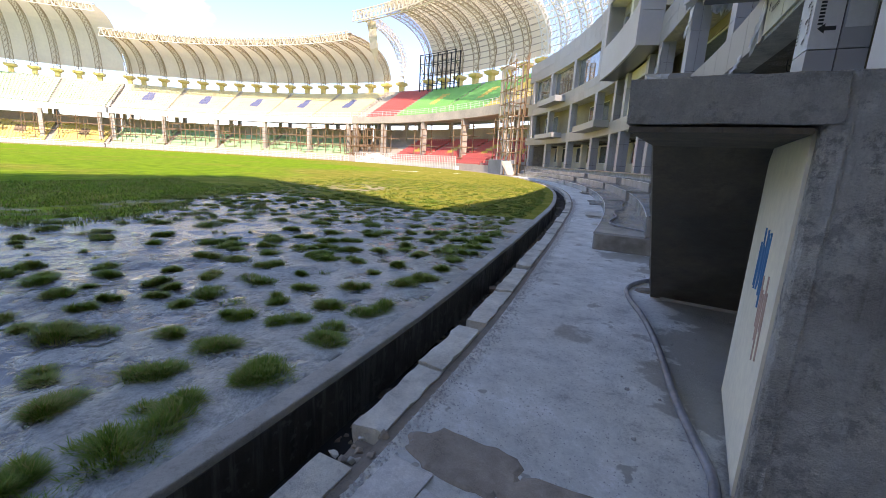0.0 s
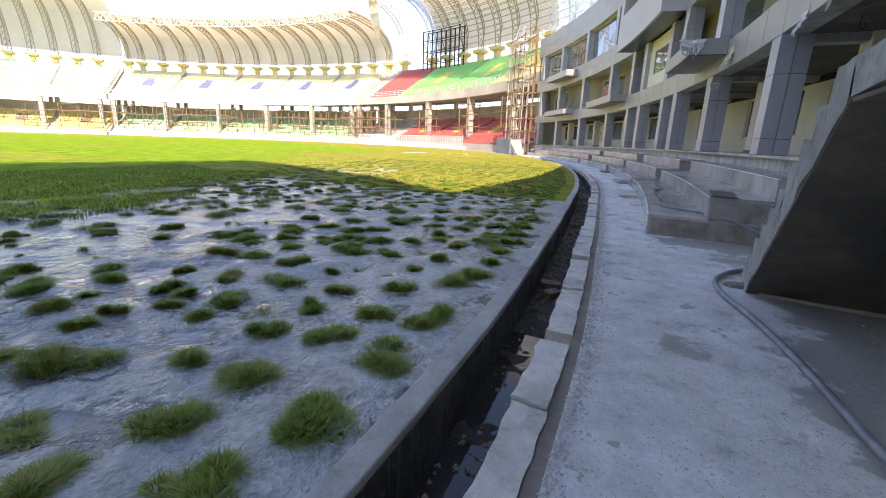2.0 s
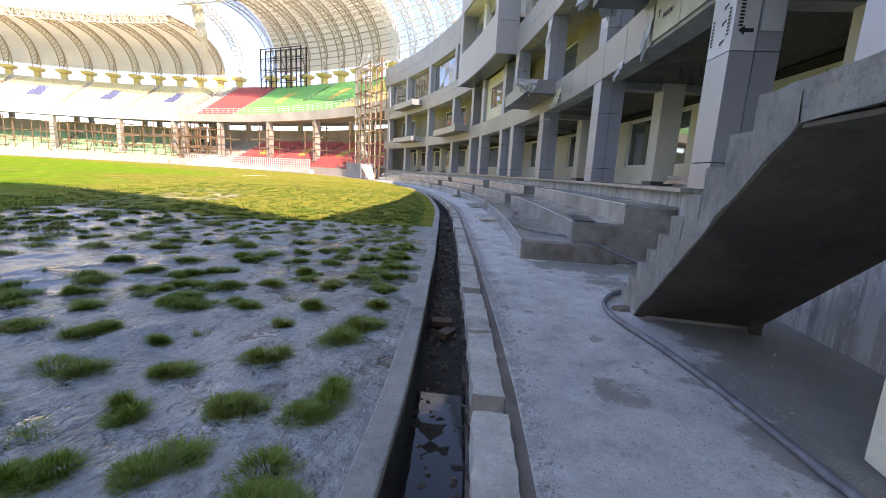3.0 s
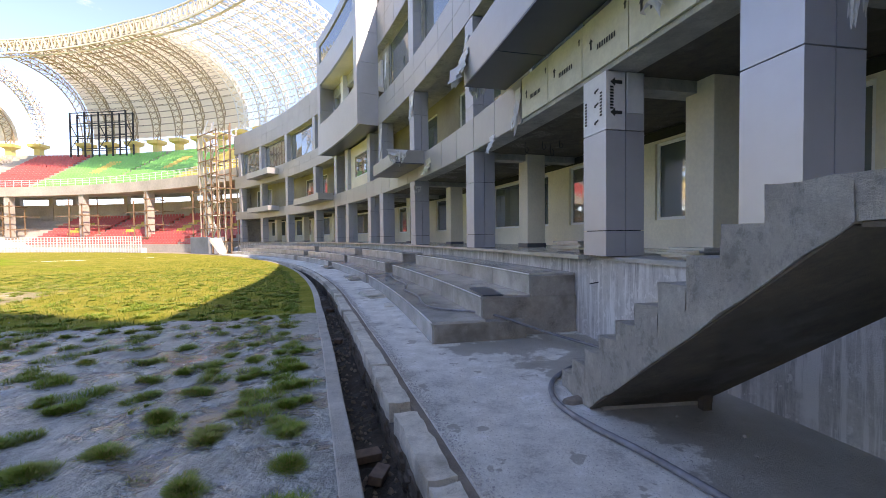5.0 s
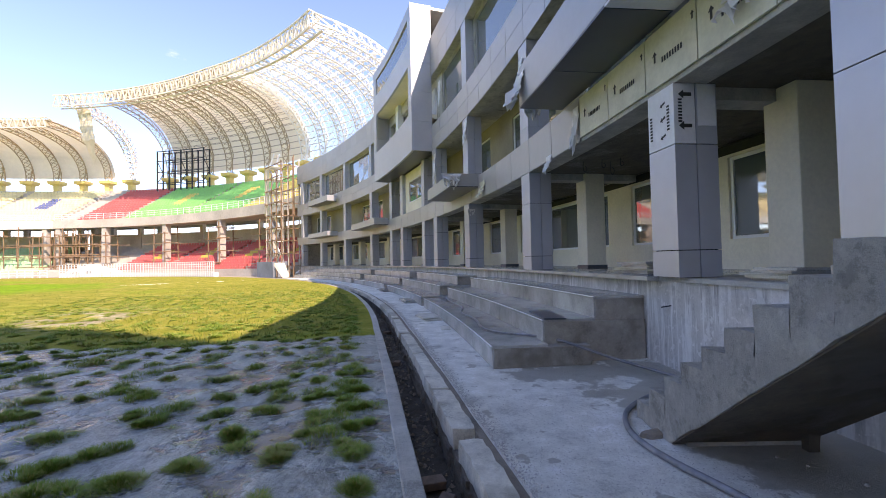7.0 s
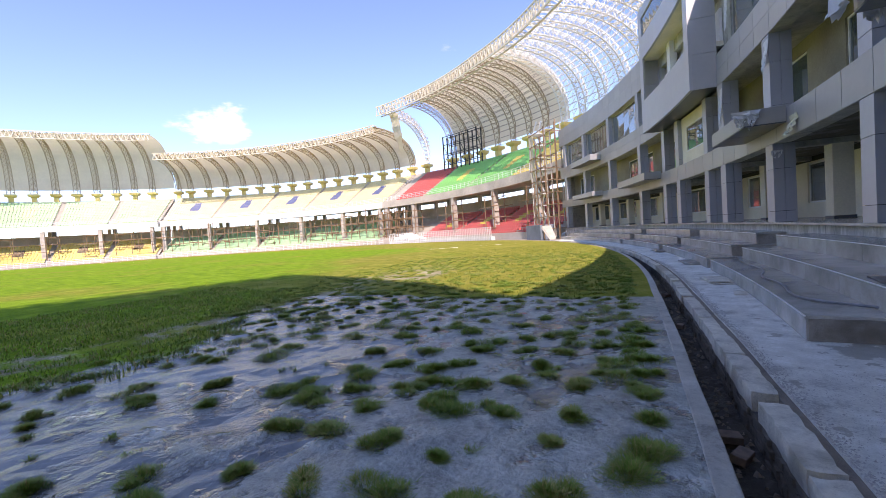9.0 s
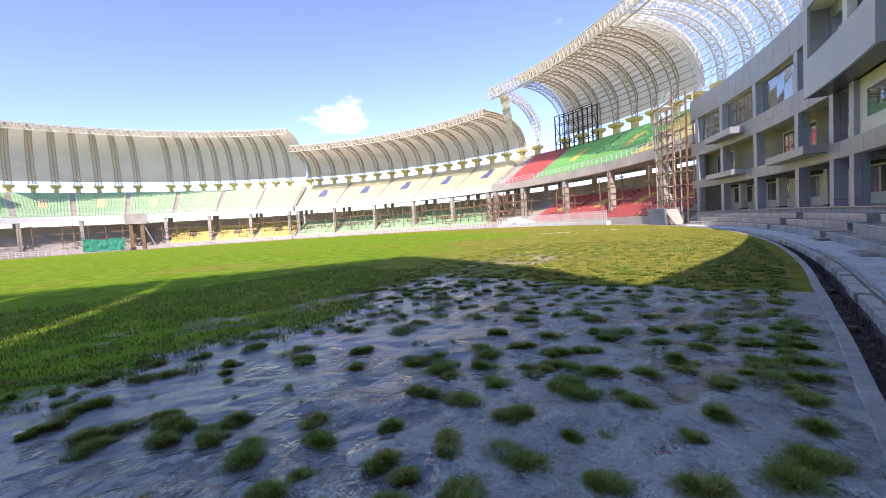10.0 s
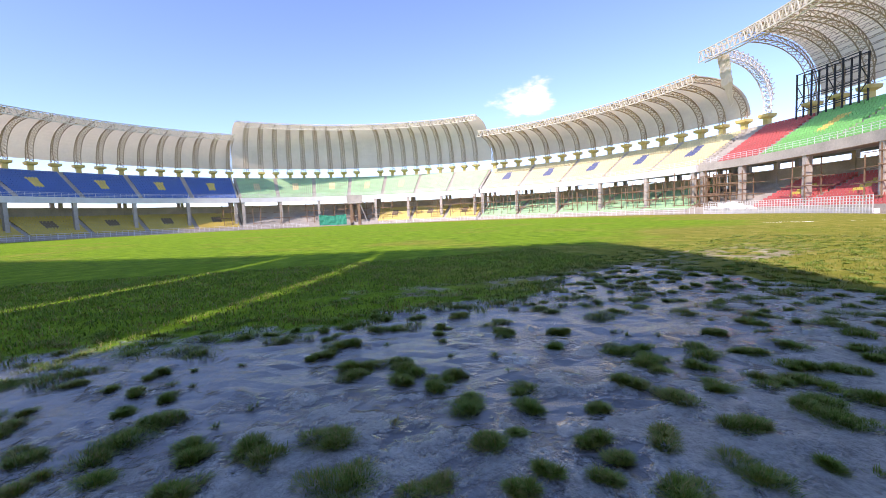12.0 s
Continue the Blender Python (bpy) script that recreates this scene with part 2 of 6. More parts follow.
def field_mat():
    m, nt, b = base("field_ground", 0.9)
    pos = nt.nodes.new("ShaderNodeNewGeometry").outputs["Position"]
    sub = nt.nodes.new("ShaderNodeVectorMath")
    sub.operation = 'SUBTRACT'
    sub.inputs[1].default_value = (CX, CY, 0)
    nt.links.new(pos, sub.inputs[0])
    ln = nt.nodes.new("ShaderNodeVectorMath")
    ln.operation = 'LENGTH'
    nt.links.new(sub.outputs[0], ln.inputs[0])
    sep = nt.nodes.new("ShaderNodeSeparateXYZ")
    nt.links.new(pos, sep.inputs[0])
    r = ln.outputs["Value"]
    big, mid, fine = tex_noise(nt, 0.16, 5, 0.6), tex_noise(nt, 1.1, 5, 0.65), tex_noise(nt, 26, 5, 0.7)
    # bare mud towards the edge of the field, thinning out along the kerb
    e = math_node(nt, 'ADD', r, math_node(nt, 'MULTIPLY', math_node(nt, 'SUBTRACT', big, 0.5), 3.5))
    e = math_node(nt, 'ADD', e, math_node(nt, 'MULTIPLY', math_node(nt, 'SUBTRACT', mid, 0.5), 3.5))
    e = math_node(nt, 'ADD', e, math_node(nt, 'MULTIPLY', smooth(nt, sep.outputs[1], 2.5, 5), 2.4))
    e = math_node(nt, 'SUBTRACT', e, math_node(nt, 'MULTIPLY', smooth(nt, sep.outputs[1], 6.8, 10.5), 10.0))
    mud = smooth(nt, e, 62.9, 63.7)
    nt.links.new(math_node(nt, 'ADD', 0.06, math_node(nt, 'MULTIPLY', mud, 0.8)), b.inputs["Specular IOR Level"])
    lump7 = tex_noise(nt, 6.5, 5, 0.7)
    mudc = ramp(nt, math_node(nt, 'ADD', math_node(nt, 'MULTIPLY', mid, 0.42), math_node(nt, 'ADD', math_node(nt, 'MULTIPLY', lump7, 0.38), math_node(nt, 'MULTIPLY', fine, 0.20))),
                [(0.38, (0.11, 0.121, 0.112)), (0.455, (0.22, 0.24, 0.224)), (0.53, (0.325, 0.35, 0.328)), (0.62, (0.45, 0.475, 0.447))])
    dry = smooth(nt, math_node(nt, 'ADD', tex_noise(nt, 0.09, 4, 0.6), math_node(nt, 'MULTIPLY', math_node(nt, 'MULTIPLY', smooth(nt, r, 48, 66), smooth(nt, sep.outputs[1], 2, 14)), 0.34)), 0.5, 0.72)
    g = math_node(nt, 'ADD', math_node(nt, 'MULTIPLY', mid, 0.5), math_node(nt, 'MULTIPLY', fine, 0.5))
    grassc = ramp(nt, g, [(0.40, (0.10, 0.20, 0.012)), (0.52, (0.19, 0.33, 0.018)), (0.62, (0.28, 0.41, 0.035))])
    dryc = ramp(nt, g, [(0.40, (0.17, 0.19, 0.025)), (0.52, (0.29, 0.28, 0.045)), (0.62, (0.44, 0.37, 0.11))])
    gc = mix_rgb(nt, dry, grassc, dryc)
    # worn sandy strip inside the turf
    off = math_node(nt, 'ABSOLUTE', math_node(nt, 'ADD', math_node(nt, 'SUBTRACT', r, 61.2), math_node(nt, 'MULTIPLY', math_node(nt, 'SUBTRACT', mid, 0.5), 2.6)), 0.0)
    off = math_node(nt, 'SUBTRACT', off, math_node(nt, 'MULTIPLY', smooth(nt, sep.outputs[1], 4, 10), 0.9))
    span = math_node(nt, 'MULTIPLY', smooth(nt, sep.outputs[1], -2.0, -0.5), math_node(nt, 'SUBTRACT', 1.0, smooth(nt, sep.outputs[1], 12, 17)))
    span = math_node(nt, 'MULTIPLY', span, smooth(nt, tex_noise(nt, 0.6, 5, 0.7), 0.44, 0.56))
    worn = math_node(nt, 'MULTIPLY', math_node(nt, 'SUBTRACT', 1.0, smooth(nt, off, 0.3, 0.8)), span)
    gc = mix_rgb(nt, math_node(nt, 'MULTIPLY', worn, 0.95), gc, ramp(nt, g, [(0.42, (0.24, 0.21, 0.13)), (0.52, (0.40, 0.355, 0.24)), (0.62, (0.58, 0.54, 0.42))]))
    col = mix_rgb(nt, mud, gc, mudc)
    # puddles
    pn = math_node(nt, 'ADD', math_node(nt, 'MULTIPLY', tex_noise(nt, 0.5, 4, 0.55), 0.45), math_node(nt, 'MULTIPLY', tex_noise(nt, 2.6, 5, 0.6), 0.55))
    near = math_node(nt, 'MULTIPLY', smooth(nt, r, 57, 60), math_node(nt, 'SUBTRACT', 1.0, smooth(nt, r, 64.5, 68.5)))
    near = math_node(nt, 'MULTIPLY', near, math_node(nt, 'SUBTRACT', 1.0, smooth(nt, sep.outputs[1], 3, 9)))
    pud = math_node(nt, 'MULTIPLY', smooth(nt, math_node(nt, 'ADD', pn, math_node(nt, 'MULTIPLY', near, 0.155)), 0.535, 0.555), mud)
    damp = math_node(nt, 'MULTIPLY', smooth(nt, math_node(nt, 'ADD', pn, math_node(nt, 'MULTIPLY', near, 0.14)), 0.45, 0.60), mud)
    col = mix_rgb(nt, math_node(nt, 'MULTIPLY', damp, 0.2), col, (0.18, 0.18, 0.185))
    col = mix_rgb(nt, math_node(nt, 'MULTIPLY', pud, 0.75), col, (0.05, 0.05, 0.05))
    nt.links.new(col, b.inputs["Base Color"])
    ro = math_node(nt, 'SUBTRACT', math_node(nt, 'SUBTRACT', 0.92, math_node(nt, 'MULTIPLY', mud, 0.50)), math_node(nt, 'MULTIPLY', damp, 0.30))
    nt.links.new(math_node(nt, 'MAXIMUM', 0.05, math_node(nt, 'SUBTRACT', ro, math_node(nt, 'MULTIPLY', pud, 0.52))), b.inputs["Roughness"])
    h = math_node(nt, 'ADD', math_node(nt, 'MULTIPLY', mid, 2.0), math_node(nt, 'ADD', math_node(nt, 'MULTIPLY', lump7, 3.4), math_node(nt, 'MULTIPLY', fine, math_node(nt, 'SUBTRACT', 1.0, math_node(nt, 'MULTIPLY', mud, 0.9)))))
    h = math_node(nt, 'MULTIPLY', h, math_node(nt, 'SUBTRACT', 1.0, math_node(nt, 'MULTIPLY', damp, 0.8)))
    bump(nt, b, h, 0.8, 0.024)
    return m


FIELD = field_mat()


def grass_mat(name, stops):
    m, nt, b = base(name, 0.6)
    g = nt.nodes.new("ShaderNodeNewGeometry")
    n = tex_noise(nt, 0.8, 3)
    f = math_node(nt, 'ADD', math_node(nt, 'MULTIPLY', g.outputs["Random Per Island"], 0.45), math_node(nt, 'MULTIPLY', n, 0.55))
    c = ramp(nt, f, stops)
    nt.links.new(c, b.inputs["Base Color"])
    b.inputs["Specular IOR Level"].default_value = 0.2
    return m


GRASS = grass_mat("grass_blades", [(0.15, (0.085, 0.17, 0.022)), (0.42, (0.15, 0.27, 0.032)), (0.58, (0.25, 0.33, 0.06)), (0.70, (0.42, 0.34, 0.14))])
TURF = grass_mat("dry_turf_blades", [(0.2, (0.12, 0.17, 0.025)), (0.5, (0.22, 0.27, 0.04)), (0.7, (0.34, 0.32, 0.08))])


# ---------- mesh tools ----------
class Mesh:
    def __init__(self):
        self.v, self.f, self.mi = [], [], []

    def face(self, pts, mi=0):
        n = len(self.v)
        self.v.extend(tuple(p) for p in pts)
        self.f.append(tuple(range(n, n + len(pts))))
        self.mi.append(mi)

    def hexa(self, b, t, mi=0):
        """A solid from four lower and four upper corners."""
        n = len(self.v)
        self.v.extend(tuple(p) for p in (*b, *t))
        for q in ((3, 2, 1, 0), (4, 5, 6, 7), (0, 1, 5, 4), (1, 2, 6, 5), (2, 3, 7, 6), (3, 0, 4, 7)):
            self.f.append(tuple(n + i for i in q))
            self.mi.append(mi)
        return self

    def arc(self, r0, r1, a0, a1, z0, z1, step=2.0, mi=0, drift=None):
        """A curved beam round the ground, from angle a0 to a1."""
        k = max(1, int(math.ceil(abs(a1 - a0) / step)))
        n = len(self.v)
        for i in range(k + 1):
            a = a0 + (a1 - a0) * i / k
            s = drift(a) if drift else 0.0
            for r, z in ((r0 + s, z0), (r1 + s, z0), (r1 + s, z1), (r0 + s, z1)):
                self.v.append(tuple(P(r, a, z)))
        for i in range(k):
            o = n + 4 * i
            for q in ((0, 1, 5, 4), (1, 2, 6, 5), (2, 3, 7, 6), (3, 0, 4, 7)):
                self.f.append(tuple(o + j for j in q))
                self.mi.append(mi)
        for q in ((n, n + 3, n + 2, n + 1), tuple(n + 4 * k + j for j in range(4))):
            self.f.append(q)
            self.mi.append(mi)
        return self

    def bar(self, p, q, w=0.1, mi=0, h=None):
        p, q = Vector(p), Vector(q)
        d = (q - p)
        if d.length < 1e-6:
            return self
        d.normalize()
        u = d.cross(Vector((0, 0, 1)))
        if u.length < 0.05:
            u = d.cross(Vector((1, 0, 0)))
        u.normalize()
        s = d.cross(u)
        h = h or w
        c = [u * (w / 2) * i + s * (h / 2) * j for i, j in ((-1, -1), (1, -1), (1, 1), (-1, 1))]
        return self.hexa([p + x for x in c], [q + x for x in c], mi)

    def box(self, m, sx, sy, sz, mi=0):
        """A box on its base centre, posed by m."""
        c = [(-sx / 2, -sy / 2), (sx / 2, -sy / 2), (sx / 2, sy / 2), (-sx / 2, sy / 2)]
        return self.hexa([m @ Vector((x, y, 0)) for x, y in c], [m @ Vector((x, y, sz)) for x, y in c], mi)

    def data(self, name, mats):
        me = bpy.data.meshes.new(name)
        me.from_pydata(self.v, [], self.f)
        for m in (mats if isinstance(mats, (list, tuple)) else [mats]):
            me.materials.append(m)
        if any(self.mi):
            me.polygons.foreach_set("material_index", self.mi)
        me.update()
        return me


def part(name, mesh, mats, parent=None, label="", bevel=0.0, kind=""):
    ob = new(name, mesh.data(name, mats) if isinstance(mesh, Mesh) else mesh)
    if parent is not None:
        ob.parent = parent
    if bevel:
        md = ob.modifiers.new("edge", 'BEVEL')
        md.width, md.segments, md.limit_method = bevel, 2, 'ANGLE'
    return tagged(ob, label, kind=kind)


def thing(name, label, category, group="", kind="", at=None):
    ob = new(name)
    if at is not None:
        ob.location = at
        bpy.context.view_layer.update()
    return tagged(ob, label, category, group, kind)


def frame_at(r, a, z):
    """x outward, y along increasing angle."""
    return Matrix.Translation(P(r, a, z)) @ Matrix.Rotation(radians(a), 4, 'Z')


def local(mesh):
    """The mesh moved so that the middle of the ground is its origin."""
    mesh.v = [(x - CX, y - CY, z) for x, y, z in mesh.v]
    return mesh


def piece(name, data, parent, a, label=""):
    """One of many alike pieces, turned round the middle of the ground."""
    ob = new(name, data)
    ob.parent = parent
    ob.matrix_basis = Matrix.Translation((CX, CY, 0)) @ Matrix.Rotation(radians(a), 4, 'Z')
    return tagged(ob, label)


def tube(name, pts, radius, mat, parent=None, label="", category="", cyclic=False):
    cu = bpy.data.curves.new(name, 'CURVE')
    cu.dimensions, cu.bevel_depth, cu.bevel_resolution = '3D', radius, 3
    sp = cu.splines.new('NURBS')
    sp.points.add(len(pts) - 1)
    for q, p in zip(sp.points, pts):
        q.co = (*p, 1)
    sp.use_endpoint_u, sp.order_u, sp.resolution_u = True, 3, 6
    cu.materials.append(mat)
    ob = new(name, cu)
    if parent:
        ob.parent = parent
    return tagged(ob, label, category)


def lump(size, seed, flat=0.6):
    """An uneven stone or clod."""
    bm = bmesh.new()
    bmesh.ops.create_icosphere(bm, subdivisions=2 if size > 0.1 else 1, radius=1)
    for v in bm.verts:
        k = 1 + 0.7 * noise.noise(v.co * 1.3 + Vector((seed * 7.1, seed, 0)))
        v.co = Vector((v.co.x * size * k, v.co.y * size * 0.8 * k, v.co.z * size * flat * k))
    m = Mesh()
    m.v = [tuple(v.co) for v in bm.verts]
    m.f = [tuple(v.index for v in f.verts) for f in bm.faces]
    m.mi = [0] * len(m.f)
    bm.free()
    return m

# ---------- ground ----------
FZ = -0.06


def bend(a):
    """How far the drain strays from its circle."""
    for (x0, y0), (x1, y1) in zip(BEND, BEND[1:]):
        if a <= x1:
            return y0 + (y1 - y0) * max(0.0, (a - x0) / (x1 - x0))
    return BEND[-1][1]


BEND = [(-25, 0.75), (8, 0.60), (9.7, 0.52), (11.5, 0.33), (13.6, 0.05), (16, -0.18), (18, -0.30), (24, -0.42), (48, -0.45)]


def drain_drift(a, r):
    return bend(a)


def field_drift(a, r):
    return bend(a) * max(0.0, (r - 52) / 17.8)


def ring_sheet(rs, a0, a1, da, zf, drift=None):
    m = Mesh()
    k = int(round((a1 - a0) / da))
    for r in rs:
        for i in range(k + 1):
            a = a0 + (a1 - a0) * i / k
            p = P(r + (drift(a, r) if drift else 0), a, 0)
            m.v.append((p.x, p.y, zf(p, r)))
    for j in range(len(rs) - 1):
        for i in range(k):
            o = j * (k + 1) + i
            m.f.append((o, o + k + 1, o + k + 2, o + 1))
            m.mi.append(0)
    return m


def field_z(p, r):
    w = max(0.0, min(1.0, (r - 56) / 5)) * max(0.0, min(1.0, (69.6 - r) / 0.8))
    return FZ + w * (noise.noise(Vector((p.x * 0.35, p.y * 0.35, 0))) * 0.05 + noise.noise(Vector((p.x * 1.7, p.y * 1.7, 3))) * 0.034
                     + noise.noise(Vector((p.x * 5.1, p.y * 5.1, 7))) * 0.026) + 0.045 * max(0.0, min(1.0, (r - 68.6) / 1.0))


def ground_z(p):
    a, rr = math.degrees(math.atan2(p.y - CY, p.x - CX)), math.hypot(p.x - CX, p.y - CY)
    return field_z(p, 52 + (rr - 52) * 17.8 / (17.8 + bend(a))) if rr > 52 else FZ


g = ring_sheet([0.01, 20, 35, 45, 51, 52.3], -180, 180, 3, lambda p, r: FZ if r < 52 else FZ - 0.006)
tagged(part("ground", g, FIELD), "green cricket field turning to wet grey mud at its edge", "ground", kind="structure")
g = ring_sheet([52 + 0.5 * i for i in range(14)] + [59 + 0.16 * i for i in range(67)] + [69.74, 69.87], -25, 48, 0.18, field_z, field_drift)
tagged(part("ground", g, FIELD), "wet grey mud with grass tufts beside the kerb", "ground", kind="structure")
g = ring_sheet([52, 60, 69.75], 48, 335, 2, lambda p, r: FZ)
tagged(part("ground", g, FIELD), "sunlit green grass before the stands", "ground", kind="structure")
EARTH = plain("dusty_earth", (0.33, 0.29, 0.24), 0.95, vary=0.25, s1=0.3)
g = ring_sheet([69.75, 74, 90, 200, 800, 3000], 48, 335, 3, lambda p, r: FZ - 0.01)
tagged(part("ground", g, EARTH), "bare dusty ground round the stands", "ground", kind="structure")
g = ring_sheet([71.4, 74, 90, 200, 800, 3000], -25, 48, 3, lambda p, r: -0.09)
tagged(part("ground", g, EARTH), "bare dusty ground under the building", "ground", kind="structure")

g = ring_sheet([66.2, 68, 69.75], 152, 238, 1, lambda p, r: FZ + 0.012 * (1 if r > 67 else 0) + 0.002)
tagged(part("track", g, EARTH), "strip of bare brown earth before the far stands", "ground", kind="structure")

# drain: field kerb, channel, row of kerb blocks, gravel strip, path
A0, A1 = -25, 48
k = Mesh().arc(69.86, 70.0, A0, A1, -0.7, -0.005, 0.5, drift=bend)
tagged(part("kerb", k, CONCRETE, bevel=0.012), "low grey concrete kerb along the field", "kerb", kind="structure")
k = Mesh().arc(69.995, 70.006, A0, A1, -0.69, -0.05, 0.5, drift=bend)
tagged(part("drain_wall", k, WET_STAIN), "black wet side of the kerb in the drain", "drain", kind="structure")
BED = concrete_mat("wet_drain_bed", (0.085, 0.071, 0.055), wet=1.0)


def bed_z(p, r):
    return -0.425 + 0.05 * noise.noise(Vector((p.x * 3, p.y * 3, 1))) + 0.03 * noise.noise(Vector((p.x * 11, p.y * 11, 5))) + 0.02 * noise.noise(Vector((p.x * 27, p.y * 27, 5)))


k = ring_sheet([69.99 + 0.05 * i for i in range(9)], -4, 30, 0.04, bed_z, drain_drift)
tagged(part("drain_floor", k, BED), "muddy bed of the open drain with silt", "drain", kind="structure")
k = ring_sheet([69.99, 70.39], 30, 48, 0.5, lambda p, r: -0.42, drain_drift)
tagged(part("drain_floor", k, BED), "muddy bed of the open drain", "drain", kind="structure")
k = ring_sheet([69.99, 70.39], -25, -4, 0.5, lambda p, r: -0.42, drain_drift)
tagged(part("drain_floor", k, BED), "muddy bed of the open drain", "drain", kind="structure")
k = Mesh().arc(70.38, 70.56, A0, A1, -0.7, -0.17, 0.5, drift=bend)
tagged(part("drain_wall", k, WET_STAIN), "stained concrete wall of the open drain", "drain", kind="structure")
w = ring_sheet([70.002, 70.2, 70.379], 1, 12.1, 0.2, lambda p, r: -0.405, drain_drift)
tagged(part("water", w, WATER), "dark standing water in the drain", "water", kind="structure")
k = Mesh().arc(70.62, 74.5, A0, 9.6, -0.5, -0.004, 0.4, drift=bend).arc(70.62, 74.5, 10.02, A1, -0.5, -0.004, 0.4, drift=bend)
k.arc(70.62, 70.83, 9.6, 10.02, -0.5, -0.004, 0.4, drift=bend).arc(72.2, 74.9, 9.6, 10.02, -0.5, -0.004, 0.4)
tagged(part("pavement", k, SLAB), "worn pale concrete path with damp patches and painted stair shade", "path", kind="structure")

def chip_edges(ob, amount=0.012, scale=9.0):
    """Worn corners: finer mesh pushed about by noise."""
    bm = bmesh.new()
    bm.from_mesh(ob.data)
    bmesh.ops.remove_doubles(bm, verts=bm.verts, dist=0.001)
    bmesh.ops.subdivide_edges(bm, edges=[e for e in bm.edges if e.calc_length() > 0.12], cuts=3, use_grid_fill=True)
    for v in bm.verts:
        v.co += Vector((noise.noise(v.co * scale), noise.noise(v.co * scale + Vector((9, 0, 0))), noise.noise(v.co * scale + Vector((0, 9, 0))))) * amount
    bm.to_mesh(ob.data)
    bm.free()
    return ob


def chip_mesh(m, amount, scale):
    m.v = [(x + amount * noise.noise(Vector((x, y, z)) * scale), y + amount * noise.noise(Vector((y, x, z)) * scale), z + amount * noise.noise(Vector((z, y, x)) * scale)) for x, y, z in m.v]
    return m


# kerb blocks beside the drain, some knocked out
rng = random.Random(5)
BLOCK = concrete_mat("kerb_block_concrete", (0.67, 0.64, 0.55), wet=0.25)
row = thing("kerb_blocks", "broken row of pale concrete kerb blocks along the drain", "kerb", kind="structure")
spans = [(7.4, 8.6), (8.64, 10.06), (10.26, 10.83), (10.85, 11.41), (11.57, 12.32)]
a = 12.36
while a < 46:
    da = math.degrees((rng.uniform(0.75, 1.15) if a < 30 else 3.0) / 70.5)
    spans.append((a, a + da))
    a += da + math.degrees(rng.choice((0.015, 0.03, 0.2, 0.07, 0.12)) / 70.5)
for x, y in spans:
    m = Mesh()
    r0 = 70.37 + rng.uniform(-0.015, 0.015)
    m.arc(r0, 70.552, x, y, -0.169, -0.006 + rng.uniform(-0.012, 0.01), 0.25, drift=bend)
    chip_edges(part("kerb_block", m, BLOCK, row), 0.016, 8.0)

# rubble masonry under the kerb blocks, on the path side of the drain
MASONRY = concrete_mat("damp_rubble_masonry", (0.21, 0.175, 0.14), wet=0.5)
m = Mesh()
for z in (-0.43, -0.365, -0.30, -0.235):
    a = 9.0 + rng.uniform(0, 0.1)
    while a < 21:
        da = math.degrees(rng.uniform(0.09, 0.24) / 70.4)
        m.arc(70.345 + rng.uniform(0, 0.03), 70.385, a, a + da * 0.94, z + rng.uniform(0, 0.008), z + rng.uniform(0.05, 0.06), 0.5, drift=bend)
        a += da
tagged(part("masonry", m, MASONRY), "uneven courses of dark rubble stones in the drain wall", "masonry", kind="stuff")

# open pit in the path with crumbling earth sides
EARTH_DARK = concrete_mat("damp_crumbling_earth", (0.27, 0.225, 0.18), wet=0.4)
PIT_BRICK = concrete_mat("sooty_brick", (0.20, 0.155, 0.12), wet=0.5)
pit = thing("pit", "open brick-lined pit in the path with crumbling sides", "pit", kind="structure")
chip_edges(part("pit_floor", Mesh().arc(71.3, 72.25, 9.55, 10.06, -0.62, -0.44, 0.2), EARTH_DARK, pit), 0.03)
rng = random.Random(12)
for k in range(5):
    z = -0.43 + 0.083 * k
    for j in range(4):
        w0 = 71.345 + 0.225 * (j - 0.5 * (k % 2))
        part("brick", Mesh().arc(max(71.35, w0), w0 + 0.215, 9.985 + rng.uniform(-0.006, 0.006), 10.03, z, z + 0.07, 0.3), PIT_BRICK, pit)
    for j in range(3):
        b0 = 9.6 + 0.165 * (j - 0.5 * (k % 2))
        part("brick", Mesh().arc(71.33, 71.375 + rng.uniform(-0.008, 0.008), max(9.59, b0), min(9.98, b0 + 0.158), z, z + 0.07, 0.3), PIT_BRICK, pit)
        part("brick", Mesh().arc(72.18, 72.23, max(9.59, b0), min(9.98, b0 + 0.158), z, z + 0.07, 0.3), PIT_BRICK, pit)
PALE_CAST = concrete_mat("pale_cast_concrete", (0.66, 0.64, 0.59))
chip_edges(part("coping", Mesh().arc(71.16, 71.365, 9.5, 10.17, -0.05, 0.014, 0.1), PALE_CAST, pit, "pale cast coping beam"), 0.010, 7)
chip_edges(part("coping", Mesh().arc(71.37, 71.66, 10.0, 10.10, -0.03, 0.008, 0.1), PALE_CAST, pit, "broken pale mortar lip"), 0.016, 9)


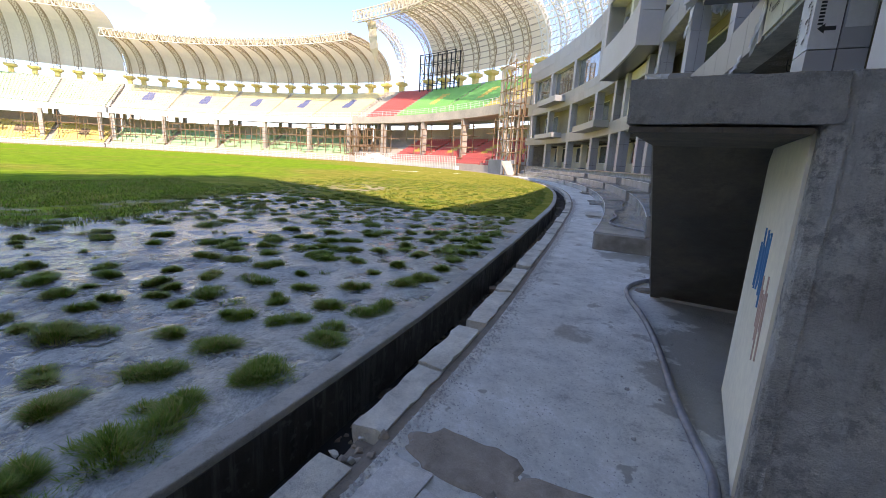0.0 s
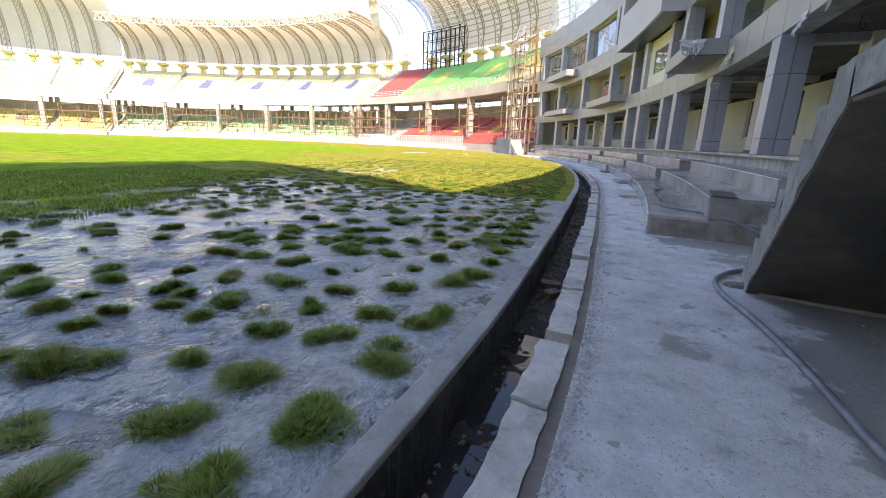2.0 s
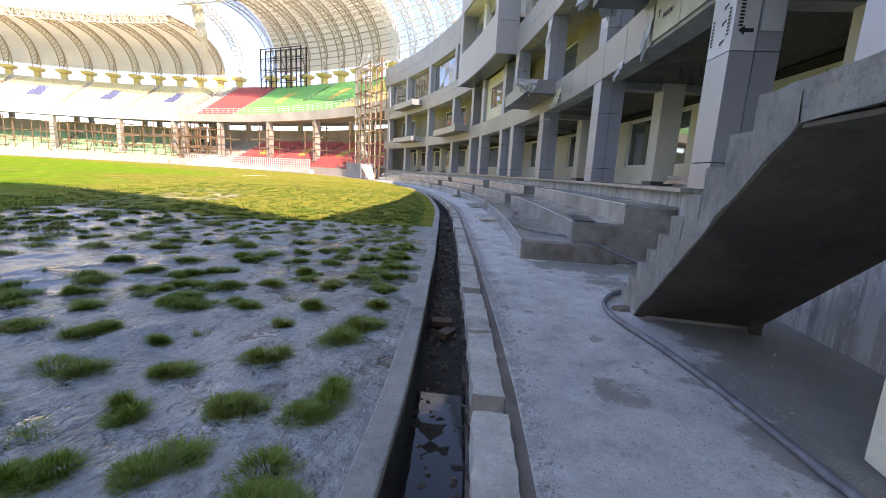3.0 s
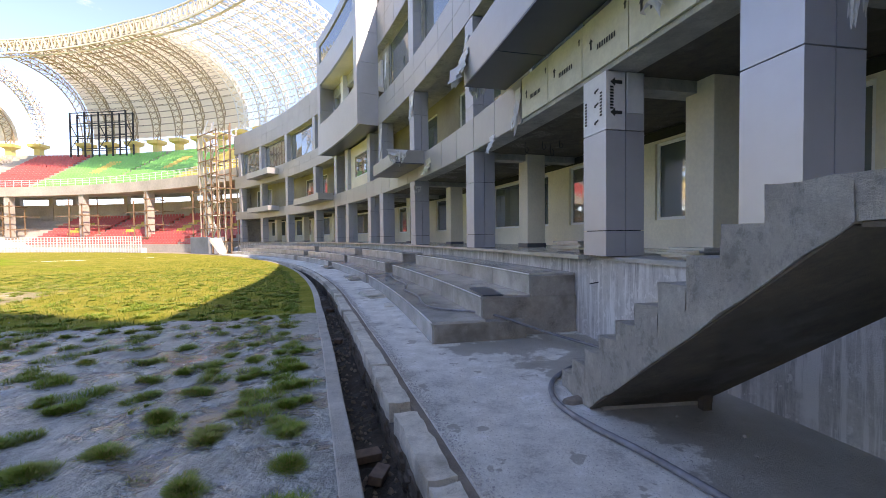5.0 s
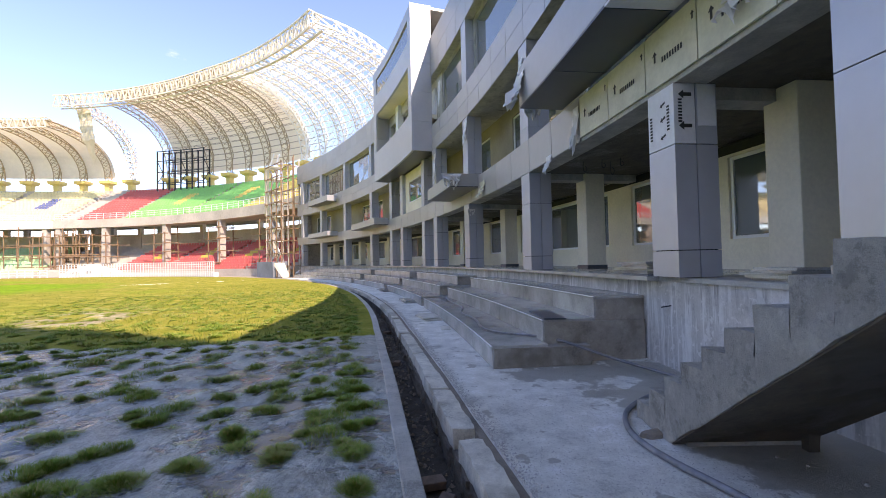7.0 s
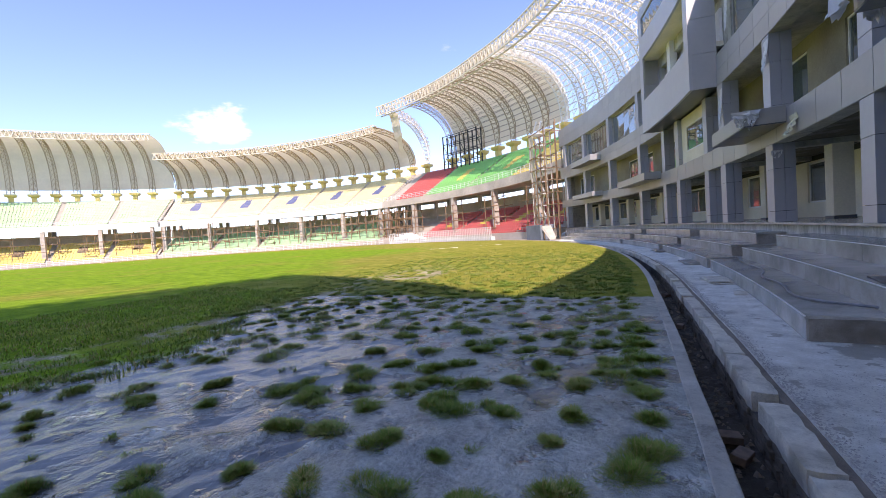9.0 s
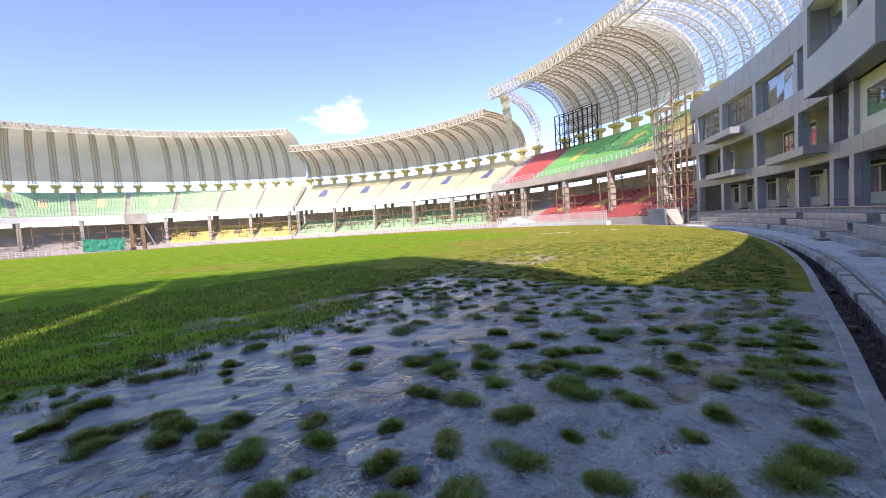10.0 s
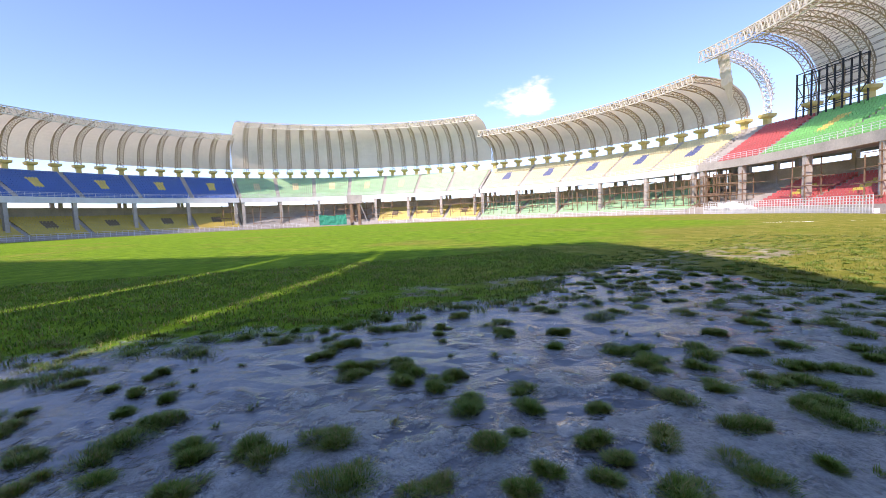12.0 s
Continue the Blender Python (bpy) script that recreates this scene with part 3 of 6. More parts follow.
def dirt_patch(x, y, rx, ry, rot, seed, mat, label, high=0.012):
    m = Mesh()
    n = 40
    m.v.append((x, y, high))
    for ring in (0.5, 0.85, 1.0):
        for i in range(n):
            t = 2 * math.pi * i / n
            k = ring * (1 + 0.4 * noise.noise(Vector((math.cos(t) * 1.6, math.sin(t) * 1.6, seed))) + 0.12 * noise.noise(Vector((math.cos(t) * 6, math.sin(t) * 6, seed))))
            px, py = rx * k * math.cos(t), ry * k * math.sin(t)
            z = {0.5: high, 0.85: high * 0.7, 1.0: -0.012}[ring] + 0.004 * noise.noise(Vector((px * 9, py * 9, seed)))
            m.v.append((x + px * math.cos(rot) - py * math.sin(rot), y + px * math.sin(rot) + py * math.cos(rot), z))
    for i in range(n):
        j = (i + 1) % n
        m.f.append((0, 1 + i, 1 + j))
        for q in (0, 1):
            m.f.append((1 + q * n + i, 1 + (q + 1) * n + i, 1 + (q + 1) * n + j, 1 + q * n + j))
    m.mi = [0] * len(m.f)
    return tagged(part("dirt_patch", m, mat), label, "dirt", kind="stuff")


SOIL = concrete_mat("brown_soil", (0.36, 0.30, 0.24))
dirt_patch(1.08, 1.57, 0.30, 0.17, 0.15, 1, SOIL, "patch of bare brown soil on the path")
dirt_patch(1.62, 1.62, 0.42, 0.13, 0.25, 2, SOIL, "strip of crumbled soil beside the pit")
dirt_patch(0.98, 5.1, 0.16, 0.07, 0.3, 4, EARTH_DARK, "small heap of rubble at the stair foot", 0.04)
# lumps of broken mortar between the ends of two kerb blocks
for i in range(16):
    a = rng.uniform(10.05, 10.28)
    o = part("mortar_lump", lump(rng.uniform(0.012, 0.035), 40 + i, 0.7), PALE_CAST if i % 3 == 0 else SOIL)
    o.location = P(70.42 + bend(a) + rng.uniform(0, 0.2), a, -0.09 if i % 2 else -0.02)
    tagged(o, "lump of broken mortar between kerb blocks", "rubble", "mortar lumps")
tagged(part("drain_ledge", chip_mesh(Mesh().arc(70.40, 70.60, 10.03, 10.3, -0.172, -0.10, 0.05, drift=bend), 0.03, 6), EARTH_DARK), "crumbled ledge where a kerb block is missing", "kerb", kind="structure")

# rubble and silt lumps lying in the drain
m = Mesh()
rng = random.Random(21)
for _ in range(700):
    a = rng.uniform(2, 19)
    c = P(70.05 + bend(a) + rng.random() ** 1.6 * 0.31, a, -0.41)
    s = rng.uniform(0.008, 0.032)
    n0 = len(m.v)
    for x, y, z in ((1, 0, -.4), (-.2, .9, -.4), (-.9, -.1, -.4), (0, -.9, -.4), (0.5, 0.1, .6), (-.3, .35, .7), (-.25, -.4, .55)):
        m.v.append((c.x + s * (x + rng.uniform(-.3, .3)), c.y + s * (y + rng.uniform(-.3, .3)), c.z + s * (z + rng.uniform(-.15, .15))))
    for q in ((0, 1, 4), (1, 5, 4), (1, 2, 5), (2, 6, 5), (2, 3, 6), (3, 0, 6), (0, 4, 6), (4, 5, 6)):
        m.f.append(tuple(n0 + j for j in q))
        m.mi.append(0)
tagged(part("rubble", m, concrete_mat("muddy_rubble", (0.30, 0.25, 0.20))), "muddy stones and lumps lying in the drain", "rubble", kind="stuff")

# gravel along the edge of the path
GRAVEL = plain("crushed_stone", (0.52, 0.51, 0.49), 0.9, vary=0.35, s1=20, s2=60)
m = Mesh()
rng = random.Random(11)
for i in range(20000):
    a = rng.uniform(8.5, 24) if i < 11000 else rng.uniform(9.2, 14)
    rr = 70.60 + bend(a) + (abs(rng.gauss(0, 0.07)) - 0.02 if i < 11000 else rng.uniform(0.05, 1.5))
    if i >= 11000 and a < 10.3:
        continue
    s = rng.uniform(0.004, 0.012) if i < 11000 else rng.uniform(0.002, 0.006)
    c = P(rr, a, -0.004 + s * 0.3 if rr > 70.62 + bend(a) else -0.06)
    n0 = len(m.v)
    for x, y, z in ((1, 0, 0), (-.6, .8, 0), (-.5, -.8, 0.1), (0.1, 0, 1)):
        m.v.append((c.x + s * (x + rng.uniform(-.3, .3)), c.y + s * (y + rng.uniform(-.3, .3)), c.z + s * z))
    for q in ((0, 1, 3), (1, 2, 3), (2, 0, 3)):
        m.f.append(tuple(n0 + j for j in q))
        m.mi.append(0)
tagged(part("gravel", m, GRAVEL), "loose crushed stone along the path edge", "gravel", kind="stuff")
k = Mesh().arc(70.55, 70.63, A0, A1, -0.3, -0.024, 0.5, drift=bend)
tagged(part("gravel_bed", k, EARTH_DARK), "dark strip of earth between kerb blocks and path", "gravel", kind="structure")

# ---------- terrace of the building ----------
TZ = 1.16
t = Mesh().arc(73.45, 84, A0, 51, -0.4, TZ - 0.06, 1)
tagged(part("terrace", t, WALL_PALE), "raised concrete terrace with a stained retaining wall", "terrace", kind="structure")
t = Mesh().arc(73.25, 84, 14.7, 51, TZ - 0.058, TZ, 1)
tagged(part("terrace_floor", t, GRANITE, bevel=0.005), "grey granite floor of the terrace", "floor", kind="structure")
t = Mesh().arc(73.42, 84, A0, 14.7, TZ - 0.058, TZ - 0.004, 1)
tagged(part("terrace_floor", t, CONCRETE), "unfinished concrete floor of the terrace", "floor", kind="structure")


# ---------- granite tiers in front of the terrace ----------
TIER_END = concrete_mat("damp_cast_concrete", (0.37, 0.34, 0.295), wet=0.5)
PALE_EDGE = plain("pale_stone_edge", (0.74, 0.74, 0.74), 0.35, vary=0.2, s1=4, bmp=0)


def tiers(a0, a1, label, cut=(0, 0.14, 0.16)):
    ob = thing("terrace_steps", label, "steps", "tiers before the building")
    for i, (r0, z) in enumerate(((71.2, 0.29), (71.95, 0.585), (72.7, 0.88))):
        da = cut[i]
        part("tier", Mesh().arc(r0 + 0.02, (72.55, 73.44, 73.44)[i], a0 + da, a1, (-0.005, -0.003, 0.545)[i], z - 0.035, 0.5), TIER_END, ob, bevel=0.01)
        part("edge_strip", Mesh().arc(r0 - 0.019, r0 - 0.004, a0 + da, a1, z - 0.009, z + 0.003, 0.5), PALE_EDGE, ob, "thin pale polished edge")
        n = max(1, int((a1 - a0) / 1.15))
        w = (a1 - a0 - da) / n
        top = local(Mesh().arc(r0 - 0.015, min(r0 + 0.75, 73.44), 0.004, w - 0.004, z - 0.034, z, 0.6)).data("granite_slab", GRANITE)
        ris = local(Mesh().arc(r0 - 0.004, r0 + 0.019, 0.004, w - 0.004, (0.0, 0.291, 0.586)[i], z - 0.036, 0.6)).data("granite_riser", GRANITE)
        for j in range(n):
            piece("granite_slab", top, ob, a0 + da + w * j)
            piece("granite_riser", ris, ob, a0 + da + w * j)
    return ob


tiers(14.85, 20.9, "three wide grey granite steps with a bare concrete end")
tiers(21.3, 27.3, "three wide grey granite steps beside the path", (0, 0.5, 0.9))
tiers(27.8, 34.5, "three wide grey granite steps beside the path", (0.2, 0.0, 0.6))
tiers(35.0, 48, "three wide grey granite steps beside the path", (0, 0.3, 0.3))


# ---------- building ----------
COLS = [(8.6, 0.40), (12.79, 0.40), (14.65, 0.40), (18.65, 0.42), (22.95, 0.45), (26.5, 0.45), (28.1, 0.4), (31.4, 0.42), (33.2, 0.4), (36.8, 0.42), (41.9, 0.42), (46.7, 0.42), (50.6, 0.42)]
bld = thing("pavilion_building", "three-storey curved pavilion with grey metal panels, half stripped", "building")


def clad_column(a, w, z0, z1, r=73.3, d=0.55, upper=None):
    """A column in stacked metal panels with open joints; upper: its top panel still in white film."""
    part("column", Mesh().arc(r + 0.03, r + d - 0.02, a - w + 0.025, a - 0.025, z0, z1, 1), JOINT, bld)
    zs = [z0, z0 + 0.33, z0 + 1.60, z1] if z1 > z0 + 1.7 else [z0, z1]
    for i, (p, q) in enumerate(zip(zs, zs[1:])):
        for x, y in ((r, r + 0.27), (r + 0.282, r + d)):
            mat = upper if upper and i == 2 and x == r else ACM_COL
            part("column_panel", Mesh().arc(x, y, a - w, a, p + 0.006, q - 0.006, 1), mat, bld)


ACM_COL = plain("blue_grey_metal_panel", (0.47, 0.485, 0.52), 0.38, metal=0.35, vary=0.05, s1=0.4, s2=6, bmp=0.03, rnd=0.05)
for a, w in COLS:
    clad_column(a, w, TZ, 3.5, upper=SHEET_WHITE if a == 14.65 else None)
    if a > 9:
        clad_column(a, w, 4.3, 6.75)
        if not 26.4 < a < 33:
            clad_column(a, w, 8.0, 10.4)


def panel_band(r, z0, z1, a0, a1, rows, width, mat, label=""):
    """Metal panels with open joints on a concrete beam."""
    n = max(1, int(round((a1 - a0) / width)))
    w = (a1 - a0) / n
    h = (z1 - z0) / rows
    for k in range(rows):
        d = local(Mesh().arc(r, r + 0.03, 0.008, w - 0.008, z0 + h * k + 0.006, z0 + h * (k + 1) - 0.006, 0.7)).data("panel", mat)
        for j in range(n):
            piece("panel", d, bld, a0 + w * j, label)


part("beam", Mesh().arc(73.33, 73.75, -25, 51.4, 3.5, 4.3, 1), CONCRETE, bld)
part("beam", Mesh().arc(73.33, 73.75, -25, 51.4, 6.75, 8.0, 1), CONCRETE, bld)
part("beam", Mesh().arc(73.33, 73.75, -25, 51.4, 10.4, 12.3, 1), CONCRETE, bld)
panel_band(73.29, 3.5, 4.3, 16.2, 51.2, 1, 1.0, ACM)
panel_band(73.29, 3.56, 4.28, 11.6, 16.2, 1, 0.77, SHEET_CREAM, "panel still in its cream protective film")
panel_band(73.29, 3.5, 4.3, 0, 11.6, 1, 1.1, ACM)
panel_band(73.29, 6.75, 8.0, 0, 26.5, 2, 1.0, ACM)
panel_band(73.29, 6.75, 8.0, 33.2, 51.2, 2, 1.0, ACM)
panel_band(73.29, 10.4, 12.35, 0, 26.5, 2, 1.0, ACM)
panel_band(73.29, 10.4, 12.35, 33.2, 51.2, 2, 1.0, ACM)
part("soffit", Mesh().arc(73.75, 76.2, -25, 51.4, 3.5, 3.62, 1), SHADED_FORMWORK, bld, "bare concrete underside of the upper floor, darkened for shade")
for z in (3.87, 7.15):
    part("floor_slab", Mesh().arc(73.75, 84, -25, 51.4, z - 0.245, z, 2), CONCRETE, bld)
part("roof_slab", Mesh().arc(73.75, 84, -25, 51.4, 12.0, 12.3, 2), CONCRETE, bld)
part("end_wall", Mesh().arc(73.76, 84, 51.0, 51.4, -0.05, 12.3, 2), CONCRETE, bld)


def wall_with_windows(r, z0, z1, sill, head, a0, a1, wins, depth=0.2, mat=None, frames=WHITE_PAINT):
    """A wall of one storey with real openings; each window has a frame and a pane."""
    mat = mat or PLASTER
    part("wall", Mesh().arc(r, r + depth, a0, a1, z0, sill, 1), mat, bld)
    part("wall", Mesh().arc(r, r + depth, a0, a1, head, z1, 1), mat, bld)
    x = a0
    for p, q in wins:
        if p > x:
            part("wall", Mesh().arc(r, r + depth, x, p, sill, head, 1), mat, bld)
        x = q
        win = part("window", Mesh().arc(r + 0.08, r + 0.11, p + 0.03, q - 0.03, sill + 0.03, head - 0.03, 1), GLASS, bld, "dark reflecting window pane")
        for nm, x0, x1, y0, y1 in (("frame_sill", p, q, sill, sill + 0.06), ("frame_head", p, q, head - 0.06, head), ("frame_jamb", p, p + 0.05, sill + 0.06, head - 0.06), ("frame_jamb", q - 0.05, q, sill + 0.06, head - 0.06)):
            part(nm, Mesh().arc(r + 0.05, r + 0.13, x0, x1, y0, y1, 1), frames, win)
    if x < a1:
        part("wall", Mesh().arc(r, r + depth, x, a1, sill, head, 1), mat, bld)


# plaster of the recessed storey, coloured darker to stand for its shade
DIM_PLASTER = plain("shade_dimmed_plaster", (0.34, 0.30, 0.21), 0.85, vary=0.2)
ground_wins = [(7.5, 9.3), (10.0, 11.9), (12.4, 13.1), (13.5, 16.2), (17.2, 18.5), (19.3, 22.05), (23.2, 23.9), (24.6, 26.4), (28.6, 30.4), (31.9, 32.9), (34.0, 36.2), (37.6, 39.2), (40.0, 41.4), (43.0, 45.6), (47.4, 49.8)]
wall_with_windows(76.2, TZ, 3.3, 1.72, 3.25, -25, 51, ground_wins)
# solid black strip painted in place of the shaded gap
part("dark_gap_strip", Mesh().arc(76.25, 76.3, -25, 51, 3.3, 3.5, 1), DARK_IN, bld, "black strip standing in for the dark gap above the windows")
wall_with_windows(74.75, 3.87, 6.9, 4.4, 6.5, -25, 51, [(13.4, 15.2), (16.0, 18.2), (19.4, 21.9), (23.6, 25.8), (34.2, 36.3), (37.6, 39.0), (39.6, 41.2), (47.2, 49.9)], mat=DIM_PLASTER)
wall_with_windows(73.62, 7.9, 10.45, 8.1, 10.35, -25, 51, [(12.9, 14.2), (14.75, 18.15), (18.75, 22.4), (23.05, 25.9), (33.4, 36.3), (37.0, 41.4), (42.05, 46.2), (46.9, 50.1)], depth=0.12, mat=CONCRETE, frames=ACM)
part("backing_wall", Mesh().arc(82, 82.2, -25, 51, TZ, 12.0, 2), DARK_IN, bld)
# flush plastered bay with a window under the projecting bay
part("wall", Mesh().arc(73.5, 73.6, 28.1, 31.0, 4.3, 4.9, 1), PLASTER, bld)
part("wall", Mesh().arc(73.5, 73.6, 28.1, 31.0, 6.2, 6.75, 1), PLASTER, bld)
part("wall", Mesh().arc(73.5, 73.6, 28.1, 28.6, 4.9, 6.2, 1), PLASTER, bld)
part("wall", Mesh().arc(73.5, 73.6, 30.4, 31.0, 4.9, 6.2, 1), PLASTER, bld)
wn1 = part("window", Mesh().arc(73.54, 73.56, 28.62, 30.38, 4.92, 6.18, 1), GLASS, bld, "pale reflecting window")
part("frame_sill", Mesh().arc(73.48, 73.6, 28.6, 30.4, 4.9, 4.96, 1), WHITE_PAINT, wn1)
part("frame_head", Mesh().arc(73.48, 73.6, 28.6, 30.4, 6.14, 6.2, 1), WHITE_PAINT, wn1)
for a in (14.48, 18.6, 22.95, 26.7, 31.5, 36.95, 42.0, 46.8):
    part("inner_column", Mesh().arc(74.75, 75.25, a - 0.36, a, TZ, 3.5, 1), PLASTER, bld, "cream plastered inner column", bevel=0.012)
    part("skirting", Mesh().arc(74.735, 75.265, a - 0.372, a + 0.012, TZ, TZ + 0.09, 1), ACM_DARK, bld)
for a, w in COLS:
    part("cross_beam", Mesh().arc(73.76, 76.19, a - w + 0.08, a - 0.08, 3.34, 3.5, 1), CONCRETE, bld, "raw concrete beam over the porch")
part("film_patch", Mesh().arc(73.60, 73.83, 14.243, 14.248, 2.98, 3.49, 1), SHEET_WHITE, bld, "patch of white protective film")
rng = random.Random(77)
for k in range(9):
    a, r = rng.uniform(11.8, 18.5), rng.uniform(73.9, 75.4)
    z, h = 3.5, rng.uniform(0.1, 0.26)
    tube("wire_loop", [P(r, a, z), P(r, a + 0.03, z - h), P(r + 0.07, a + 0.05, z - h * 1.3), P(r + 0.1, a + 0.01, z - h * 0.8), P(r + 0.02, a - 0.01, z - h * 0.6)], 0.008, STEEL_BLACK, bld)
for k in range(7):
    a, z = rng.uniform(12.0, 14.6), rng.uniform(0.35, 0.95)
    part("rebar_stub", Mesh().bar(P(73.46, a, z), P(73.46 - rng.uniform(0.06, 0.14), a + rng.uniform(-0.05, 0.05), z + rng.uniform(-0.03, 0.03)), 0.014), STEEL_BLACK, bld)
# projecting bay: frame of panels, open loggia, strip window
for z0, z1 in ((6.75, 8.6), (11.05, 12.3), (13.4, 13.95)):
    part("bay_panel", Mesh().arc(72.3, 72.42, 26.5, 33.2, z0, z1, 0.6), ACM_LIGHT, bld)
for p, q in ((26.5, 27.0), (32.75, 33.2)):
    part("bay_panel", Mesh().arc(72.3, 72.42, p, q, 8.6, 11.05, 1), ACM_LIGHT, bld)
    part("bay_panel", Mesh().arc(72.3, 72.42, p, q, 12.3, 13.4, 1), ACM_LIGHT, bld)
for k in range(5):
    z0, z1 = 6.75 + 1.44 * k, 6.75 + 1.44 * (k + 1)
    part("bay_side_panel", Mesh().arc(72.42, 73.33, 26.5, 26.56, z0 + 0.006, z1 - 0.006, 1), ACM_LIGHT, bld)
    part("bay_side_panel", Mesh().arc(72.42, 73.33, 33.14, 33.2, z0 + 0.006, z1 - 0.006, 1), ACM_LIGHT, bld)
part("bay_floor", Mesh().arc(72.42, 73.5, 26.56, 33.14, 6.75, 6.8, 1), ACM_DARK, bld)
part("bay_floor", Mesh().arc(72.42, 74.8, 26.56, 33.14, 8.4, 8.6, 1), PLASTER, bld)
part("bay_ceiling", Mesh().arc(72.42, 74.8, 26.56, 33.14, 11.05, 11.25, 1), PLASTER, bld)
part("bay_roof", Mesh().arc(72.42, 75.5, 26.56, 33.14, 13.8, 13.93, 1), ACM, bld)
part("bay_wall", Mesh().arc(73.5, 73.6, 26.56, 33.14, 8.6, 9.9, 1), WHITE_PAINT, bld)
part("bay_wall", Mesh().arc(74.8, 74.9, 26.5, 33.2, 8.4, 11.25, 1), PLASTER, bld)
part("bay_wall", Mesh().arc(75.5, 75.6, 26.5, 33.2, 12.3, 13.93, 1), PLASTER, bld)
part("bay_post", Mesh().arc(73.1, 73.45, 28.4, 28.8, 8.6, 11.05, 1), WHITE_PAINT, bld)
part("bay_post", Mesh().arc(73.1, 73.45, 31.0, 31.4, 8.6, 11.05, 1), WHITE_PAINT, bld)
part("window", Mesh().arc(72.36, 72.39, 27.0, 32.75, 12.32, 13.38, 0.6), GLASS, bld, "strip window reflecting blue sky")


def ledge(a0, a1, r, z0, z1, mat=ACM, film=False):
    """A projecting box ledge in metal panels with a dark underside."""
    part("ledge", Mesh().arc(r, 73.285, a0, a1, z0 + 0.03, z1, 0.7), mat, bld, bevel=0.008)
    n = max(1, int((a1 - a0) / 1.2))
    w = (a1 - a0) / n
    for j in range(n):
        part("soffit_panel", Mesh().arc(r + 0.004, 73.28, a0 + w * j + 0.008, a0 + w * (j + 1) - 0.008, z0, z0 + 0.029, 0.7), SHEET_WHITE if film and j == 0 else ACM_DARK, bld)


ledge(12.9, 16.75, 72.42, 4.32, 5.1, film=True)
ledge(21.6, 24.35, 72.3, 3.9, 4.36)
ledge(33.4, 38.1, 72.3, 3.95, 4.42)
ledge(43.1, 47.2, 72.3, 7.2, 7.75, ACM_LIGHT)
ledge(43.1, 47.2, 72.3, 3.95, 4.4, ACM_LIGHT)


# torn protective film hanging from the panels
def torn_film(at, w, h, seed, mat, lean=0.3, along=(0, 1, 0)):
    rg = random.Random(seed)
    m = Mesh()
    nx, ny = 9, 10
    al = Vector(along).normalized()
    out = Vector((-al.y, al.x, 0))
    for j in range(ny + 1):
        for i in range(nx + 1):
            x, y = i / nx - 0.5, j / ny
            edge = 1 + 0.5 * noise.noise(Vector((i * 0.9, seed, 2)))
            n1 = noise.noise(Vector((i * 0.55, j * 0.6, seed * 3.3)))
            p = Vector(at) + al * (x * w * (1 - 0.4 * y) + 0.12 * w * n1) + Vector((0, 0, -h * y * edge)) + out * (lean * w * y * y + 0.22 * w * n1 * (0.3 + y))
            m.v.append(tuple(p))
    for j in range(ny):
        for i in range(nx):
            if rg.random() < 0.12 * j / ny:
                continue
            o = j * (nx + 1) + i
            m.f.append((o, o + 1, o + nx + 2, o + nx + 1))
            m.mi.append(0)
    o = part("torn_film", m, mat, bld, "crumpled torn protective film")
    sd = o.modifiers.new("skin", 'SOLIDIFY')
    sd.thickness = 0.004
    return o


def tang(a):
    return (-math.sin(radians(a)), math.cos(radians(a)), 0)


torn_film(P(72.4, 16.7, 4.95), 0.55, 0.55, 1, SHEET_WHITE, 0.4, tang(16.7))
torn_film(P(72.75, 16.85, 4.75), 0.5, 0.5, 2, SHEET_WHITE, 0.2, (0.95, 0.3, 0))
torn_film(P(72.45, 13.3, 4.5), 0.9, 0.4, 3, SHEET_WHITE, 0.5, tang(13))
torn_film(P(72.6, 13.0, 4.7), 0.7, 0.5, 4, SHEET_CREAM, 0.3, (0.95, 0.25, 0))
torn_film(P(73.26, 13.4, 4.2), 0.4, 0.5, 5, SHEET_WHITE, 0.3, tang(13))
torn_film(P(73.27, 16.3, 4.15), 0.25, 0.7, 6, SHEET_WHITE, 0.4, tang(16))
torn_film(P(73.28, 17.3, 3.6), 0.3, 0.35, 7, SHEET_WHITE, 0.4, tang(17))
torn_film(P(72.35, 21.55, 4.33), 0.7, 0.4, 8, SHEET_WHITE, 0.15, (0.95, 0.35, 0))
torn_film(P(73.26, 21.2, 4.0), 0.5, 0.5, 9, SHEET_CREAM, 0.3, tang(21))
torn_film(P(73.27, 22.6, 6.6), 0.35, 0.8, 10, SHEET_WHITE, 0.3, tang(22))
torn_film(P(73.27, 26.1, 6.5), 0.3, 1.2, 11, SHEET_WHITE, 0.25, tang(26))
torn_film(P(73.27, 25.4, 9.6), 0.25, 1.1, 12, SHEET_WHITE, 0.2, tang(25))
torn_film(P(73.76, 12.37, 3.42), 0.22, 0.75, 13, SHEET_WHITE, 0.5, (0.97, 0.22, 0))
torn_film(P(73.27, 18.5, 6.4), 0.3, 0.5, 14, SHEET_WHITE, 0.3, tang(18))
torn_film(P(73.4, 22.5, 3.3), 0.3, 0.4, 15, SHEET_WHITE, 0.2, (0.95, 0.35, 0))


# printed arrows and bars on the film
INK = plain("black_print", (0.03, 0.03, 0.03), 0.6, bmp=0)


